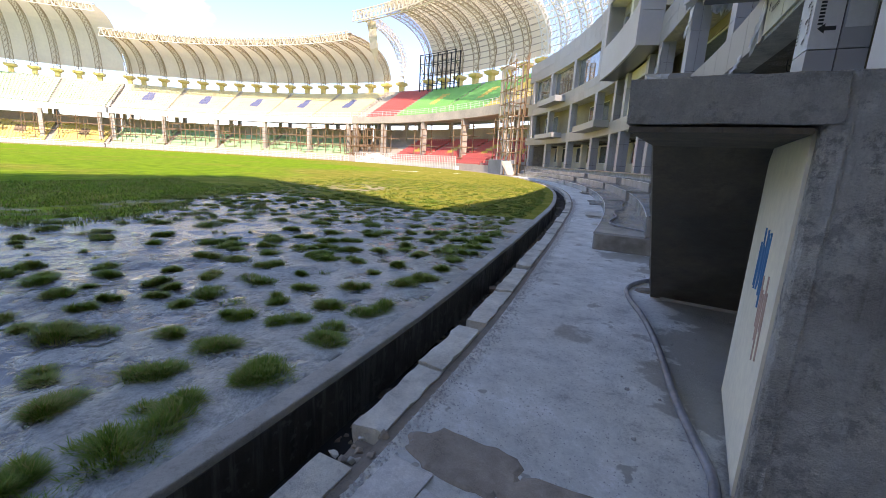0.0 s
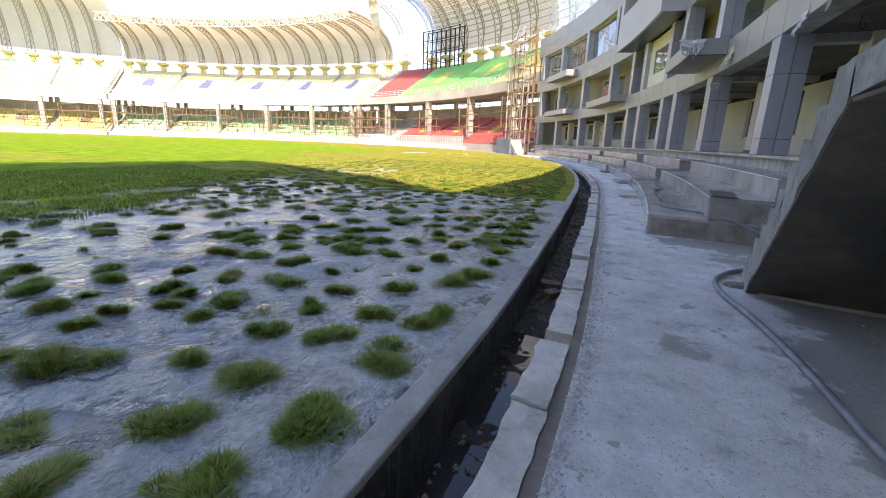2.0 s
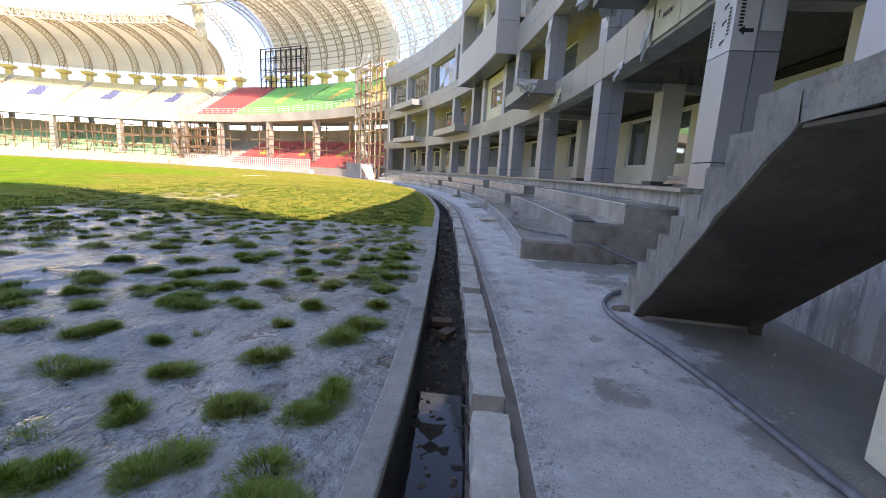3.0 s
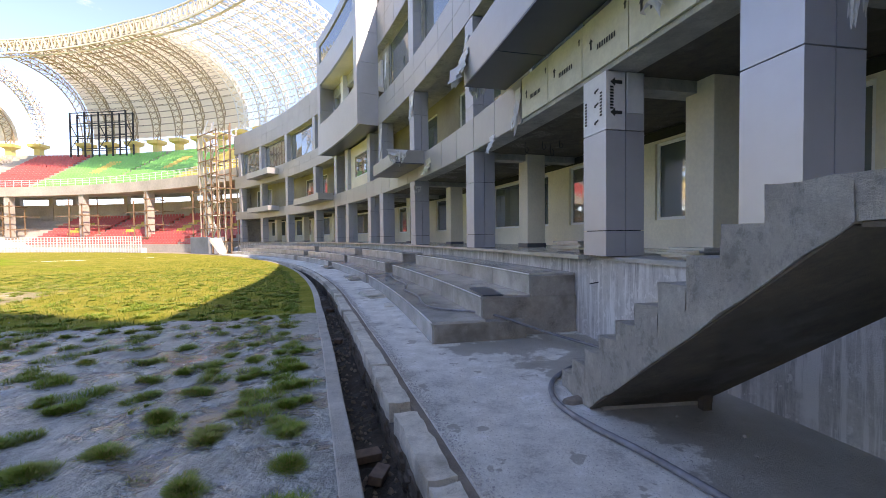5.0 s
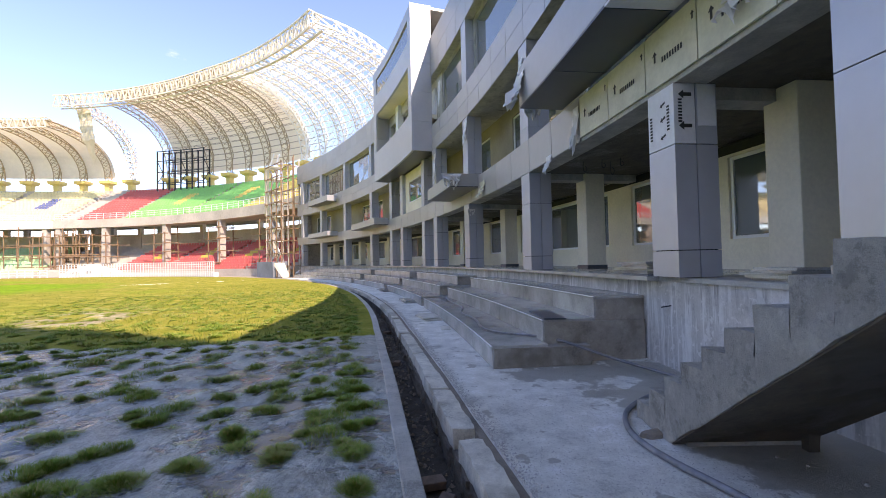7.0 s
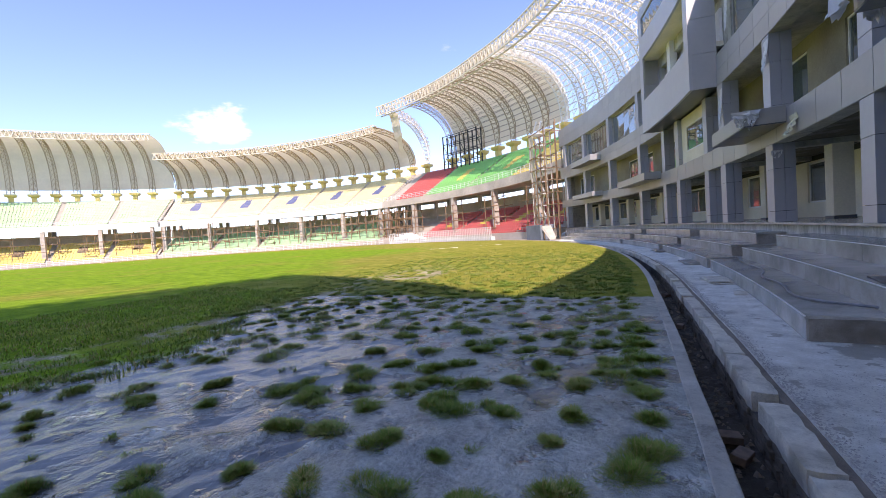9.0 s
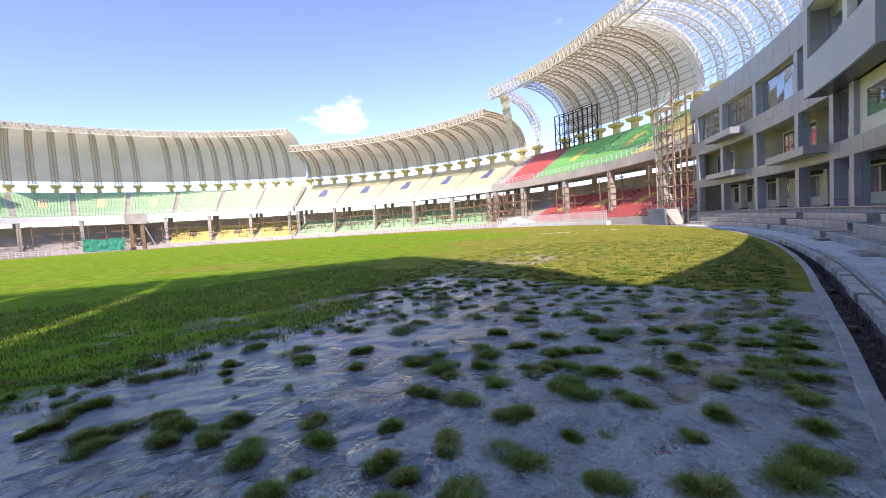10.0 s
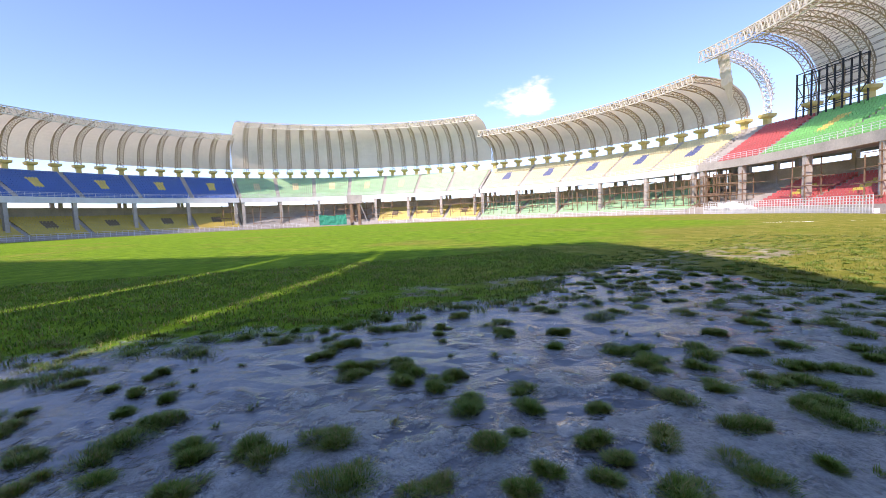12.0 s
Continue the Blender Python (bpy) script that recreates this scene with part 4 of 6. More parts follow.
def arrow(m, s=0.2):
    """Flat arrow in the local xz plane, pointing to +x."""
    q = Mesh()
    pts = [(-0.5, -0.13), (0.1, -0.13), (0.1, -0.32), (0.5, 0), (0.1, 0.32), (0.1, 0.13), (-0.5, 0.13)]
    q.face([m @ Vector((x * s, 0, z * s)) for x, z in pts])
    part("printed_arrow", q, INK, bld)


def bars(m, w, h, n):
    for i in range(n):
        x = (i / n - 0.5) * w
        q = Mesh()
        q.face([m @ Vector((x + dx * w / n * 0.62, 0, z)) for dx, z in ((0, 0), (1, 0), (1, h), (0, h))])
        part("printed_mark", q, INK, bld)


side = Matrix.Translation(P(73.42, 14.247, 0)) @ Matrix.Rotation(radians(14.25), 4, 'Z')
front = Matrix.Translation(P(73.296, 14.45, 0)) @ Matrix.Rotation(radians(14.45 + 90), 4, 'Z')
for z in (2.98, 3.36):
    arrow(side @ pose(0.02, -0.003, z, 0, 180, 0), 0.17)
arrow(side @ pose(0.28, -0.003, 3.25, 0, -90, 0), 0.2)
bars(side @ pose(-0.02, -0.004, 3.02, 0, -90, 0) @ pose(0.15, 0, 0), 0.3, 0.05, 8)
for z in (2.9, 3.12, 3.3):
    arrow(front @ pose(-0.05, 0.003, z, 0, 20, 0), 0.11)
bars(front @ pose(-0.18, 0.004, 3.1, 0, 90, 0), 0.32, 0.05, 8)
bars(front @ pose(0.16, 0.004, 3.05, 0, 90, 0), 0.32, 0.05, 8)
for k in range(6):
    a = 11.95 + 0.77 * k
    fr = Matrix.Translation(P(73.285, a, 0)) @ Matrix.Rotation(radians(a + 90), 4, 'Z')
    arrow(fr @ pose(0.30, 0.002, 3.95, 0, -90, 0), 0.15)
    bars(fr @ pose(-0.02, 0.002, 3.82), 0.4, 0.07, 8)
    arrow(fr @ pose(-0.40, 0.002, 4.1, 0, -90, 0), 0.1)

# ---------- stair by the path ----------
st = thing("concrete_stair", "bare concrete stair flight with a chipped landing on a pier", "stair")
S0, SD, SW = Vector((0.94, 5.5, 0)), Vector((0.1435, -0.99, 0)), Vector((0.99, 0.1435, 0))


def stair_pt(u, w, z):
    q = S0 + SD * u + SW * w
    return Vector((q.x, q.y, z))


def chipped(ob, cuts=3, amount=0.012, scale=6.0):
    """Rough cast edges: fine subdivision pushed about by noise."""
    bm = bmesh.new()
    bm.from_mesh(ob.data)
    bmesh.ops.remove_doubles(bm, verts=bm.verts, dist=0.001)
    bmesh.ops.subdivide_edges(bm, edges=[e for e in bm.edges if e.calc_length() > 0.1], cuts=cuts, use_grid_fill=True)
    for v in bm.verts:
        v.co += Vector((noise.noise(v.co * scale), noise.noise(v.co * scale + Vector((9, 0, 0))), noise.noise(v.co * scale + Vector((0, 9, 0))))) * amount
    bm.to_mesh(ob.data)
    bm.free()
    return ob


m = Mesh()
ROOT = 0.55


def soffit(u):
    return max(0.0, (u - ROOT) * 0.7353)


us = sorted({round(0.245 * i, 3) for i in range(11)} | {2.56, ROOT})
for u0, u1 in zip(us, us[1:]):
    z = 0.164 * min(10, int((u0 + 0.001) / 0.245) + 1)
    for w in (0.0, 1.02):
        m.face([stair_pt(u0, w, soffit(u0)), stair_pt(u1, w, soffit(u1)), stair_pt(u1, w, z), stair_pt(u0, w, z)])
    m.face([stair_pt(u0, 0, z), stair_pt(u1, 0, z), stair_pt(u1, 1.02, z), stair_pt(u0, 1.02, z)])
    m.face([stair_pt(u0, 0, soffit(u0)), stair_pt(u0, 1.02, soffit(u0)), stair_pt(u1, 1.02, soffit(u1)), stair_pt(u1, 0, soffit(u1))])
for i in range(10):
    m.face([stair_pt(0.245 * i, 0, 0.164 * i), stair_pt(0.245 * i, 1.02, 0.164 * i), stair_pt(0.245 * i, 1.02, 0.164 * (i + 1)), stair_pt(0.245 * i, 0, 0.164 * (i + 1))])
chipped(part("flight", m, CONCRETE_ROUGH, st), 2, 0.014)
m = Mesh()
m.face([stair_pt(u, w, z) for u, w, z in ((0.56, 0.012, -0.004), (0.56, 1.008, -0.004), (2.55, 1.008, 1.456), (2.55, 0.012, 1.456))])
o = part("soffit", m, SHADED_FORMWORK, st, "stained underside, colour darkened for shade")
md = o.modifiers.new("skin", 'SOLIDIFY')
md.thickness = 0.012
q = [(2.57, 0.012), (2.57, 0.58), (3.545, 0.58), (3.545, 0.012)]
part("soffit", Mesh().hexa([stair_pt(u, w, 1.45) for u, w in q], [stair_pt(u, w, 1.47) for u, w in q]), SHADED_FORMWORK, st, "stained underside, colour darkened for shade")
q = [(2.561, 0), (2.561, 0.64), (3.56, 0.64), (3.56, 0)]
chipped(part("landing", Mesh().hexa([stair_pt(u, w, 1.478) for u, w in q], [stair_pt(u, w, 1.642) for u, w in q]), CONCRETE_ROUGH, st), 5, 0.014, 5)
PIER = concrete_mat("scraped_pier_concrete", (0.64, 0.61, 0.54), wet=0.3, lime=0.4, drip=0.6, relief=2.2, grit=0.9)


def scraped(w, z):
    """Relief of the pier's front: board joints, ragged bands and pitted cement."""
    k = sum(0.006 * math.exp(-((w - w0 + 0.01 * noise.noise(Vector((w0, z * 3, 0)))) / 0.007) ** 2) for w0 in (0.665, 0.93, 1.19, 1.45))
    v = Vector((w, z, 0))
    ragged = max(0.0, noise.noise(v * 3.1) + 0.25 * noise.noise(v * 14))
    return k + 0.012 * noise.noise(v * 2.2) + 0.016 * ragged * abs(noise.noise(v * 24)) + 0.006 * noise.noise(v * 11) + 0.0035 * noise.noise(v * 37)


m = Mesh()
nw, nz = 88, 130
for j in range(nz + 1):
    z = -0.02 + 1.666 * j / nz
    for i in range(nw + 1):
        w = 0.6 + 1.1 * i / nw
        edge = 0.014 * noise.noise(Vector((z * 9, 3, 0))) + 0.006 * noise.noise(Vector((z * 31, 5, 0))) if i < 3 else 0.0
        m.v.append(tuple(stair_pt(3.548 + scraped(w, z) - (0.02 if i == 0 else 0), w + edge, z)))
for j in range(nz):
    for i in range(nw):
        o = j * (nw + 1) + i
        m.f.append((o, o + 1, o + nw + 2, o + nw + 1))
        m.mi.append(0)
part("pier_face", m, PIER, st, "scraped board-marked concrete with dark stains")
q = [(2.43, 0.6), (2.43, 3.4), (3.528, 3.4), (3.528, 0.6)]
part("pier", Mesh().hexa([stair_pt(u, w, -0.02) for u, w in q], [stair_pt(u, w, 1.646) for u, w in q]), PIER, st)
q = [(3.529, 1.69), (3.529, 3.4), (3.548, 3.4), (3.548, 1.69)]
part("pier_face", Mesh().hexa([stair_pt(u, w, -0.02) for u, w in q], [stair_pt(u, w, 1.646) for u, w in q]), PIER, st)
q = [(2.45, 0.588), (2.45, 0.6), (3.47, 0.6), (3.47, 0.588)]
part("plaster_face", Mesh().hexa([stair_pt(u, w, 0.01) for u, w in q], [stair_pt(u, w, 1.47) for u, w in q]), PLASTER, st, "pale plaster with blue scribbles")
BLUE_INK = plain("blue_scribble", (0.05, 0.22, 0.45), 0.7, bmp=0)
rng = random.Random(4)
RED_INK = plain("faded_red_scribble", (0.52, 0.36, 0.30), 0.7, bmp=0)
for i in range(9):
    u, z = 2.86 + 0.03 * i, 1.02 + rng.uniform(-0.05, 0.06)
    part("scribble", Mesh().bar(stair_pt(u, 0.586, z), stair_pt(u + rng.uniform(-0.01, 0.05), 0.586, z - rng.uniform(0.14, 0.34)), 0.008), BLUE_INK, st, "blue scribbled stroke")
for i in range(5):
    u, z = 3.14 + 0.04 * i, 0.86 + rng.uniform(-0.05, 0.06)
    part("scribble", Mesh().bar(stair_pt(u, 0.586, z), stair_pt(u + 0.03, 0.586, z - rng.uniform(0.15, 0.3)), 0.007), RED_INK, st, "faded red scribbled stroke")
q = [(0.36, 0.1), (0.36, 0.98), (0.6, 0.98), (0.6, 0.1)]
chipped(part("footing", Mesh().hexa([stair_pt(u, w, -0.02) for u, w in q], [stair_pt(u, w, 0.07) for u, w in q]), CONCRETE, st), 3, 0.01)
q = [(0.66, 0.9), (0.66, 0.98), (0.73, 0.98), (0.73, 0.9)]
chipped(part("prop_stub", Mesh().hexa([stair_pt(u, w, -0.02) for u, w in q], [stair_pt(u, w, 0.15) for u, w in q]), SHADED_FORMWORK, st, "short dark stub under the flight"), 2, 0.012)

# ---------- grandstands ----------
STEEL_BROWN = plain("weathered_brown_steel", (0.44, 0.34, 0.22), 0.6, vary=0.2, bmp=0)


def ellipse(r0, z0, r1, z1, f):
    """Roof curve from the pillar top (f=0) to the rim (f=1)."""
    t = f * math.pi / 2
    return r1 + (r0 - r1) * max(0.0, math.cos(t)) ** 0.72, z0 + (z1 - z0) * max(0.0, math.sin(t)) ** 0.86


def truss(a, rim_r, rim_z, deep=0.9, n=14, w=0.11):
    """One curved roof truss of three chords."""
    m = Mesh()
    pin, pout = [], []
    for i in range(n + 1):
        f = i / n
        r, z = ellipse(88.0, 19.2, rim_r, rim_z, f)
        r2, z2 = ellipse(88.0 + deep * min(1, f * 6), 19.2, rim_r, rim_z + deep, f)
        pin.append((r, z))
        pout.append((r2, z2))
    da = 0.48
    for i in range(n):
        for s in (-da, da):
            m.bar(P(pin[i][0], a + s, pin[i][1]), P(pin[i + 1][0], a + s, pin[i + 1][1]), w)
        m.bar(P(pout[i][0], a, pout[i][1]), P(pout[i + 1][0], a, pout[i + 1][1]), w)
        for s in (-da, da):
            m.bar(P(pin[i][0], a + s, pin[i][1]), P(pout[i + 1][0], a, pout[i + 1][1]), w * 0.7)
        m.bar(P(pin[i][0], a - da, pin[i][1]), P(pin[i + 1][0], a + da, pin[i + 1][1]), w * 0.7)
    return m


def rim(a0, a1, r, z, h=1.3, w=0.13, d=0.9):
    m = Mesh()
    n = max(2, int(abs(a1 - a0) / 0.95))
    for i in range(n):
        x, y = a0 + (a1 - a0) * i / n, a0 + (a1 - a0) * (i + 1) / n
        for rr, zz in ((r, z), (r, z + h), (r + d, z + h * 0.9)):
            m.bar(P(rr, x, zz), P(rr, y, zz), w)
        m.bar(P(r, x, z), P(r, (x + y) / 2, z + h), w * 0.7)
        m.bar(P(r, (x + y) / 2, z + h), P(r, y, z), w * 0.7)
        m.bar(P(r, x, z + h), P(r + d, x, z + h * 0.9), w * 0.7)
        m.bar(P(r, x, z), P(r + d, y, z + h * 0.9), w * 0.6)
    return m


def roof_sheet(a0, a1, rim_r, rim_z, f0=0.03, f1=1.0, off=0.95):
    m = Mesh()
    n, k = 14, max(2, int(abs(a1 - a0) / 1.2))
    for i in range(n + 1):
        f = f0 + (f1 - f0) * i / n
        r, z = ellipse(88.0 + off, 19.2, rim_r, rim_z + off, f)
        for j in range(k + 1):
            m.v.append(tuple(P(r, a0 + (a1 - a0) * j / k, z)))
    for i in range(n):
        for j in range(k):
            o = i * (k + 1) + j
            m.f.append((o, o + k + 1, o + k + 2, o + 1))
            m.mi.append(0)
    return m


def pillar(a, r=88.0):
    m = Mesh()
    fr = frame_at(r, a, 0)
    lo = [fr @ Vector((x, y, 16.6)) for x, y in ((-.5, -.5), (.5, -.5), (.5, .5), (-.5, .5))]
    mid = [fr @ Vector((x, y, 18.1)) for x, y in ((-.5, -.5), (.5, -.5), (.5, .5), (-.5, .5))]
    cap0 = [fr @ Vector((x, y, 18.45)) for x, y in ((-1.1, -1.1), (.9, -1.1), (.9, 1.1), (-1.1, 1.1))]
    cap1 = [fr @ Vector((x, y, 19.0)) for x, y in ((-1.15, -1.15), (.95, -1.15), (.95, 1.15), (-1.15, 1.15))]
    m.hexa(lo, mid).hexa(mid, cap0).hexa(cap0, cap1)
    return m


def seats(r0, z0, rows, dr, dz, a0, a1, cols, seat=0.62, gap=0.55, block=9.0, patch=True, bounds=None):
    """Rows of bucket seats in blocks between aisles; cols(a) gives the two colours of a block."""
    m, names = Mesh(), []

    def idx(c):
        if c not in names:
            names.append(c)
        return names.index(c)
    nb = max(1, int(round((a1 - a0) / block)))
    ends = bounds or [a0 + (a1 - a0) * k / nb for k in range(nb + 1)]
    for b0, b1 in zip(ends, ends[1:]):
        main, mark = cols((b0 + b1) / 2)
        mi, mm = idx(main), idx(mark)
        for i in range(rows):
            r, z = r0 + dr * i, z0 + dz * i
            aw = math.degrees(gap / r)
            n = int((b1 - b0 - 2 * aw) / math.degrees(seat / r))
            for j in range(n):
                a = b0 + aw + (b1 - b0 - 2 * aw) * (j + 0.5) / n
                h = math.degrees(seat * 0.42 / r)
                c = mm if patch and rows * 0.34 < i < rows * 0.66 and 0.41 < (j + 0.5) / n < 0.59 else mi
                q = [P(r + 0.02, a - h, z), P(r + 0.42, a - h, z), P(r + 0.42, a + h, z), P(r + 0.02, a + h, z)]
                up = [P(r + 0.0, a - h, z + 0.3), P(r + 0.4, a - h, z + 0.3), P(r + 0.4, a + h, z + 0.3), P(r + 0.0, a + h, z + 0.3)]
                m.face((up[0], up[3], q[3], q[0]), c)
                m.face((up[0], up[1], up[2], up[3]), c)
                t0, t1 = P(r + 0.5, a - h, z + 0.68), P(r + 0.5, a + h, z + 0.68)
                m.face((up[1], up[2], t1, t0), c)
                m.face((q[1], up[1], up[0], q[0]), c)
                m.face((q[3], up[3], up[2], q[2]), c)
    return m, [SEAT_COL[c] for c in names]


def treads(r0, z0, rows, dr, dz, a0, a1):
    """One stepped concrete terrace."""
    prof = []
    for i in range(rows):
        prof += [(r0 + dr * i, z0 + dz * (i - 1)), (r0 + dr * i, z0 + dz * i)]
    prof += [(r0 + dr * rows + 0.3, z0 + dz * (rows - 1)), (r0 + dr * rows + 0.3, z0 + dz * (rows - 2) - 0.3), (r0 + 0.2, z0 - dz - 0.35)]
    m = Mesh()
    k, n = max(1, int((a1 - a0) / 3)), len(prof)
    for i in range(k + 1):
        m.v.extend(tuple(P(r, a0 + (a1 - a0) * i / k, z)) for r, z in prof)
    for i in range(k):
        for j in range(n):
            q = (j + 1) % n
            m.f.append((i * n + j, i * n + q, (i + 1) * n + q, (i + 1) * n + j))
    m.f.append(tuple(reversed(range(n))))
    m.f.append(tuple(k * n + j for j in range(n)))
    m.mi = [0] * len(m.f)
    return m


def railing(a0, a1, r, z, h, step, w=0.05, mids=2):
    m = Mesh()
    n = int((a1 - a0) / step)
    for i in range(n + 1):
        a = a0 + (a1 - a0) * i / n
        m.bar(P(r, a, z), P(r, a, z + h), w)
        if i < n:
            b = a0 + (a1 - a0) * (i + 1) / n
            for q in range(mids + 1):
                zz = z + h * (1 - q / (mids + 1))
                m.bar(P(r, a, zz), P(r, b, zz), w)
    return m


def grandstand(name, a0, a1, rim_r, rim_z, upper, lower, label, pillars, columns, sheet=True, lowspan=None, arches=True, edge=None, block=9.0, bounds=None):
    ob = thing(name, label, "grandstand", "grandstands round the field")
    part("lower_terrace", treads(73.2, 0.8, 11, 0.8, 0.40, a0, a1), STAND_CONCRETE, ob)
    part("upper_terrace", treads(76.0, 9.7, 14, 0.82, 0.50, a0, a1), STAND_CONCRETE, ob)
    part("fascia", Mesh().arc(75.0, 75.9, a0, a1, 8.3, 9.7, 1.5), edge or WHITE_PAINT, ob, "pale concrete edge beam")
    part("upper_slab", Mesh().arc(75.9, 82, a0, a1, 8.75, 9.2, 2), STAND_CONCRETE, ob)
    part("back_parapet", Mesh().arc(87.5, 88.3, a0, a1, 9.0, 17.0, 2), STAND_CONCRETE, ob)
    part("front_wall", Mesh().arc(72.3, 73.2, a0, a1, FZ, 0.9, 2), STAND_CONCRETE, ob)
    part("lower_back_wall", Mesh().arc(82.3, 82.6, a0, a1, 3.5, 7.5, 2), STAND_CONCRETE, ob)
    part("upper_railing", railing(a0 + 0.1, a1 - 0.1, 75.1, 9.7, 1.0, 1.0), STEEL_PALE, ob)
    m, mats = seats(76.0, 9.7, 14, 0.82, 0.50, a0, a1, upper, block=block, bounds=bounds)
    part("seating", m, mats, ob, "rows of coloured plastic seats", kind="stuff")
    l0, l1 = lowspan or (a0, a1)
    m, mats = seats(73.2, 0.8, 11, 0.8, 0.40, l0, l1, lower)
    part("seating", m, mats, ob, "rows of coloured plastic seats", kind="stuff")
    for a in columns:
        part("column", Mesh().box(frame_at(75.6, a, FZ), 0.9, 0.8, 8.4), STAND_CONCRETE, ob)
        part("column", Mesh().box(frame_at(82.5, a, FZ), 0.7, 0.7, 13.2), STAND_CONCRETE, ob)
        part("column", Mesh().box(frame_at(87.0, a, FZ), 0.8, 0.8, 16.5), STAND_CONCRETE, ob)
    for a in pillars:
        part("roof_pillar", pillar(a), YELLOW, ob, "yellow roof pillar with a flared cap")
        if arches:
            part("roof_truss", truss(a, rim_r, rim_z, 0.9, 16, 0.13), STEEL_BROWN, ob)
    if arches:
        part("rim_truss", rim(a0, a1, rim_r - 0.4, rim_z - 0.5, 1.7, 0.19, 1.0), STEEL_WHITE, ob)
    if sheet:
        part("roof_sheet", roof_sheet(a0, a1, rim_r, rim_z), SHEETING, ob)
    return ob


def const(a, b):
    return lambda x: (a, b)


def steps(first, step, n):
    return [first + step * i for i in range(n)]


ARCHES = steps(66.6, 3.1, 8)
tall = grandstand("grandstand", 53.5, 96.4, 74, 29.9, lambda a: ("yellow", "navy") if a < 66 else ("green", "yellow") if a < 86 else ("red", "red"),
                  const("red", "gold"), "tall stand with red and green seats and half-covered roof", ARCHES + [57.3, 60.4, 63.5, 94.0], steps(59.8, 9.8, 4) + [95.9], sheet=False, lowspan=(54, 86), arches=False, edge=STAND_CONCRETE, bounds=[53.5, 66.5, 76.8, 87.0, 94.2])
grandstand("grandstand", 96.8, 145.9, 74.5, 26.3, const("cream", "navy"), const("pale_green", "pale_green"), "stand with pale yellow seats under a curved white roof", steps(97.2, 3.29, 15) + [145.4], [97.7] + steps(106.9, 9.95, 4) + [145.4], block=10)
grandstand("grandstand", 146.3, 205, 75, 31.6, const("pale_green", "cream"), lambda a: ("yellow", "brown") if a < 173 else ("blue", "blue"), "stand with green seats under a curved white roof", steps(149.8, 2.87, 9) + steps(178.3, 3.0, 9), [147.5, 156.2, 164.8, 173.2, 187.3, 196.2, 204.5], lowspan=(146.3, 173), block=8.6)
grandstand("grandstand", 205.3, 252, 75, 27.5, const("blue", "yellow"), const("gold", "brown"), "stand with blue seats under a curved white roof", steps(205.7, 3.11, 15), [206.2, 215.7, 225.4, 234.9, 244.5], block=10.2)
grandstand("grandstand", 252.5, 290, 75, 27.5, const("blue", "yellow"), const("gold", "brown"), "stand with blue seats under a curved white roof", steps(253, 4, 10), steps(253, 9, 5))

# main stand behind the walker, its roof sheets parted by two open seams
mainst = grandstand("main_stand", -69, -0.4, 72, 31, const("blue", "yellow"), const("gold", "brown"), "tall main stand whose roof shades the field", steps(-68.6, 5, 14), steps(-68.5, 8.5, 9), sheet=False, lowspan=(-69, -40), arches=True)
for x, y in ((-69, -12.7), (-12.5, -9.2), (-9.0, -0.4)):
    part("roof_sheet", roof_sheet(x, y, 72, 31), SHEETING, mainst)

# ---------- half-covered roof of the tall stand: a space frame ----------
def eave(a):
    """Height of the rim, sinking towards the pavilion."""
    return 29.6 - 1.7 * max(0.0, (70 - a) / 21)


def space_frame(a0, a1, na, nf, rim_r, deep=1.5, w=0.075, cross=True):
    """Two layers of tubes with braces between them."""
    m = Mesh()

    def q(i, j, layer):
        f, a = j / nf, a0 + (a1 - a0) * i / na
        r, z = ellipse(88.0 + (deep * min(1, 4 * f) if layer else 0), 19.2, rim_r, eave(a) + (deep if layer else 0), f)
        return P(r, a, z)
    for i in range(na + 1):
        for j in range(nf + 1):
            for k in (0, 1):
                if i < na:
                    m.bar(q(i, j, k), q(i + 1, j, k), w)
            if j < nf and i < na:
                m.bar(q(i, j, 0), q(i + 1, j, 1), w * 0.8)
                if cross:
                    m.bar(q(i, j, 0), q(i + 1, j + 1, 1), w * 0.8)
                    m.bar(q(i + 1, j, 1), q(i, j + 1, 1), w * 0.8)
            m.bar(q(i, j, 0), q(i, j, 1), w)
    return m


# one lattice in two colours: dark where the sheet shades it, pale where sunlit
SHADED_LATTICE = plain("shade_toned_steel_tube", (0.42, 0.36, 0.28), 0.6, vary=0.15, bmp=0)
part("space_frame", space_frame(66.6, 88.3, 21, 16, 74, 1.2, 0.065, False), SHADED_LATTICE, tall, "lattice of steel tubes, coloured grey-brown for shade", kind="stuff")
part("space_frame", space_frame(49.0, 66.6, 17, 16, 74, 1.3, 0.085), STEEL_PALE, tall, "dense lattice of steel tubes, coloured pale for sunlight", kind="stuff")
for a in ARCHES[1:]:
    part("roof_truss", truss(a, 74, eave(a), 1.2, 18, 0.12), STEEL_BROWN, tall)
for a in (49.2, 51.1, 54.2, 57.3, 60.4, 63.5, 66.6):
    part("roof_truss", truss(a, 74, eave(a), 1.4, 18, 0.17), STEEL_PALE, tall)
part("roof_truss", truss(94.0, 74, eave(94), 1.6, 18, 0.18), STEEL_PALE, tall)
part("space_frame", space_frame(93.4, 94.6, 2, 18, 74, 1.5, 0.07), SHADED_LATTICE, tall, "lattice end arch", kind="stuff")


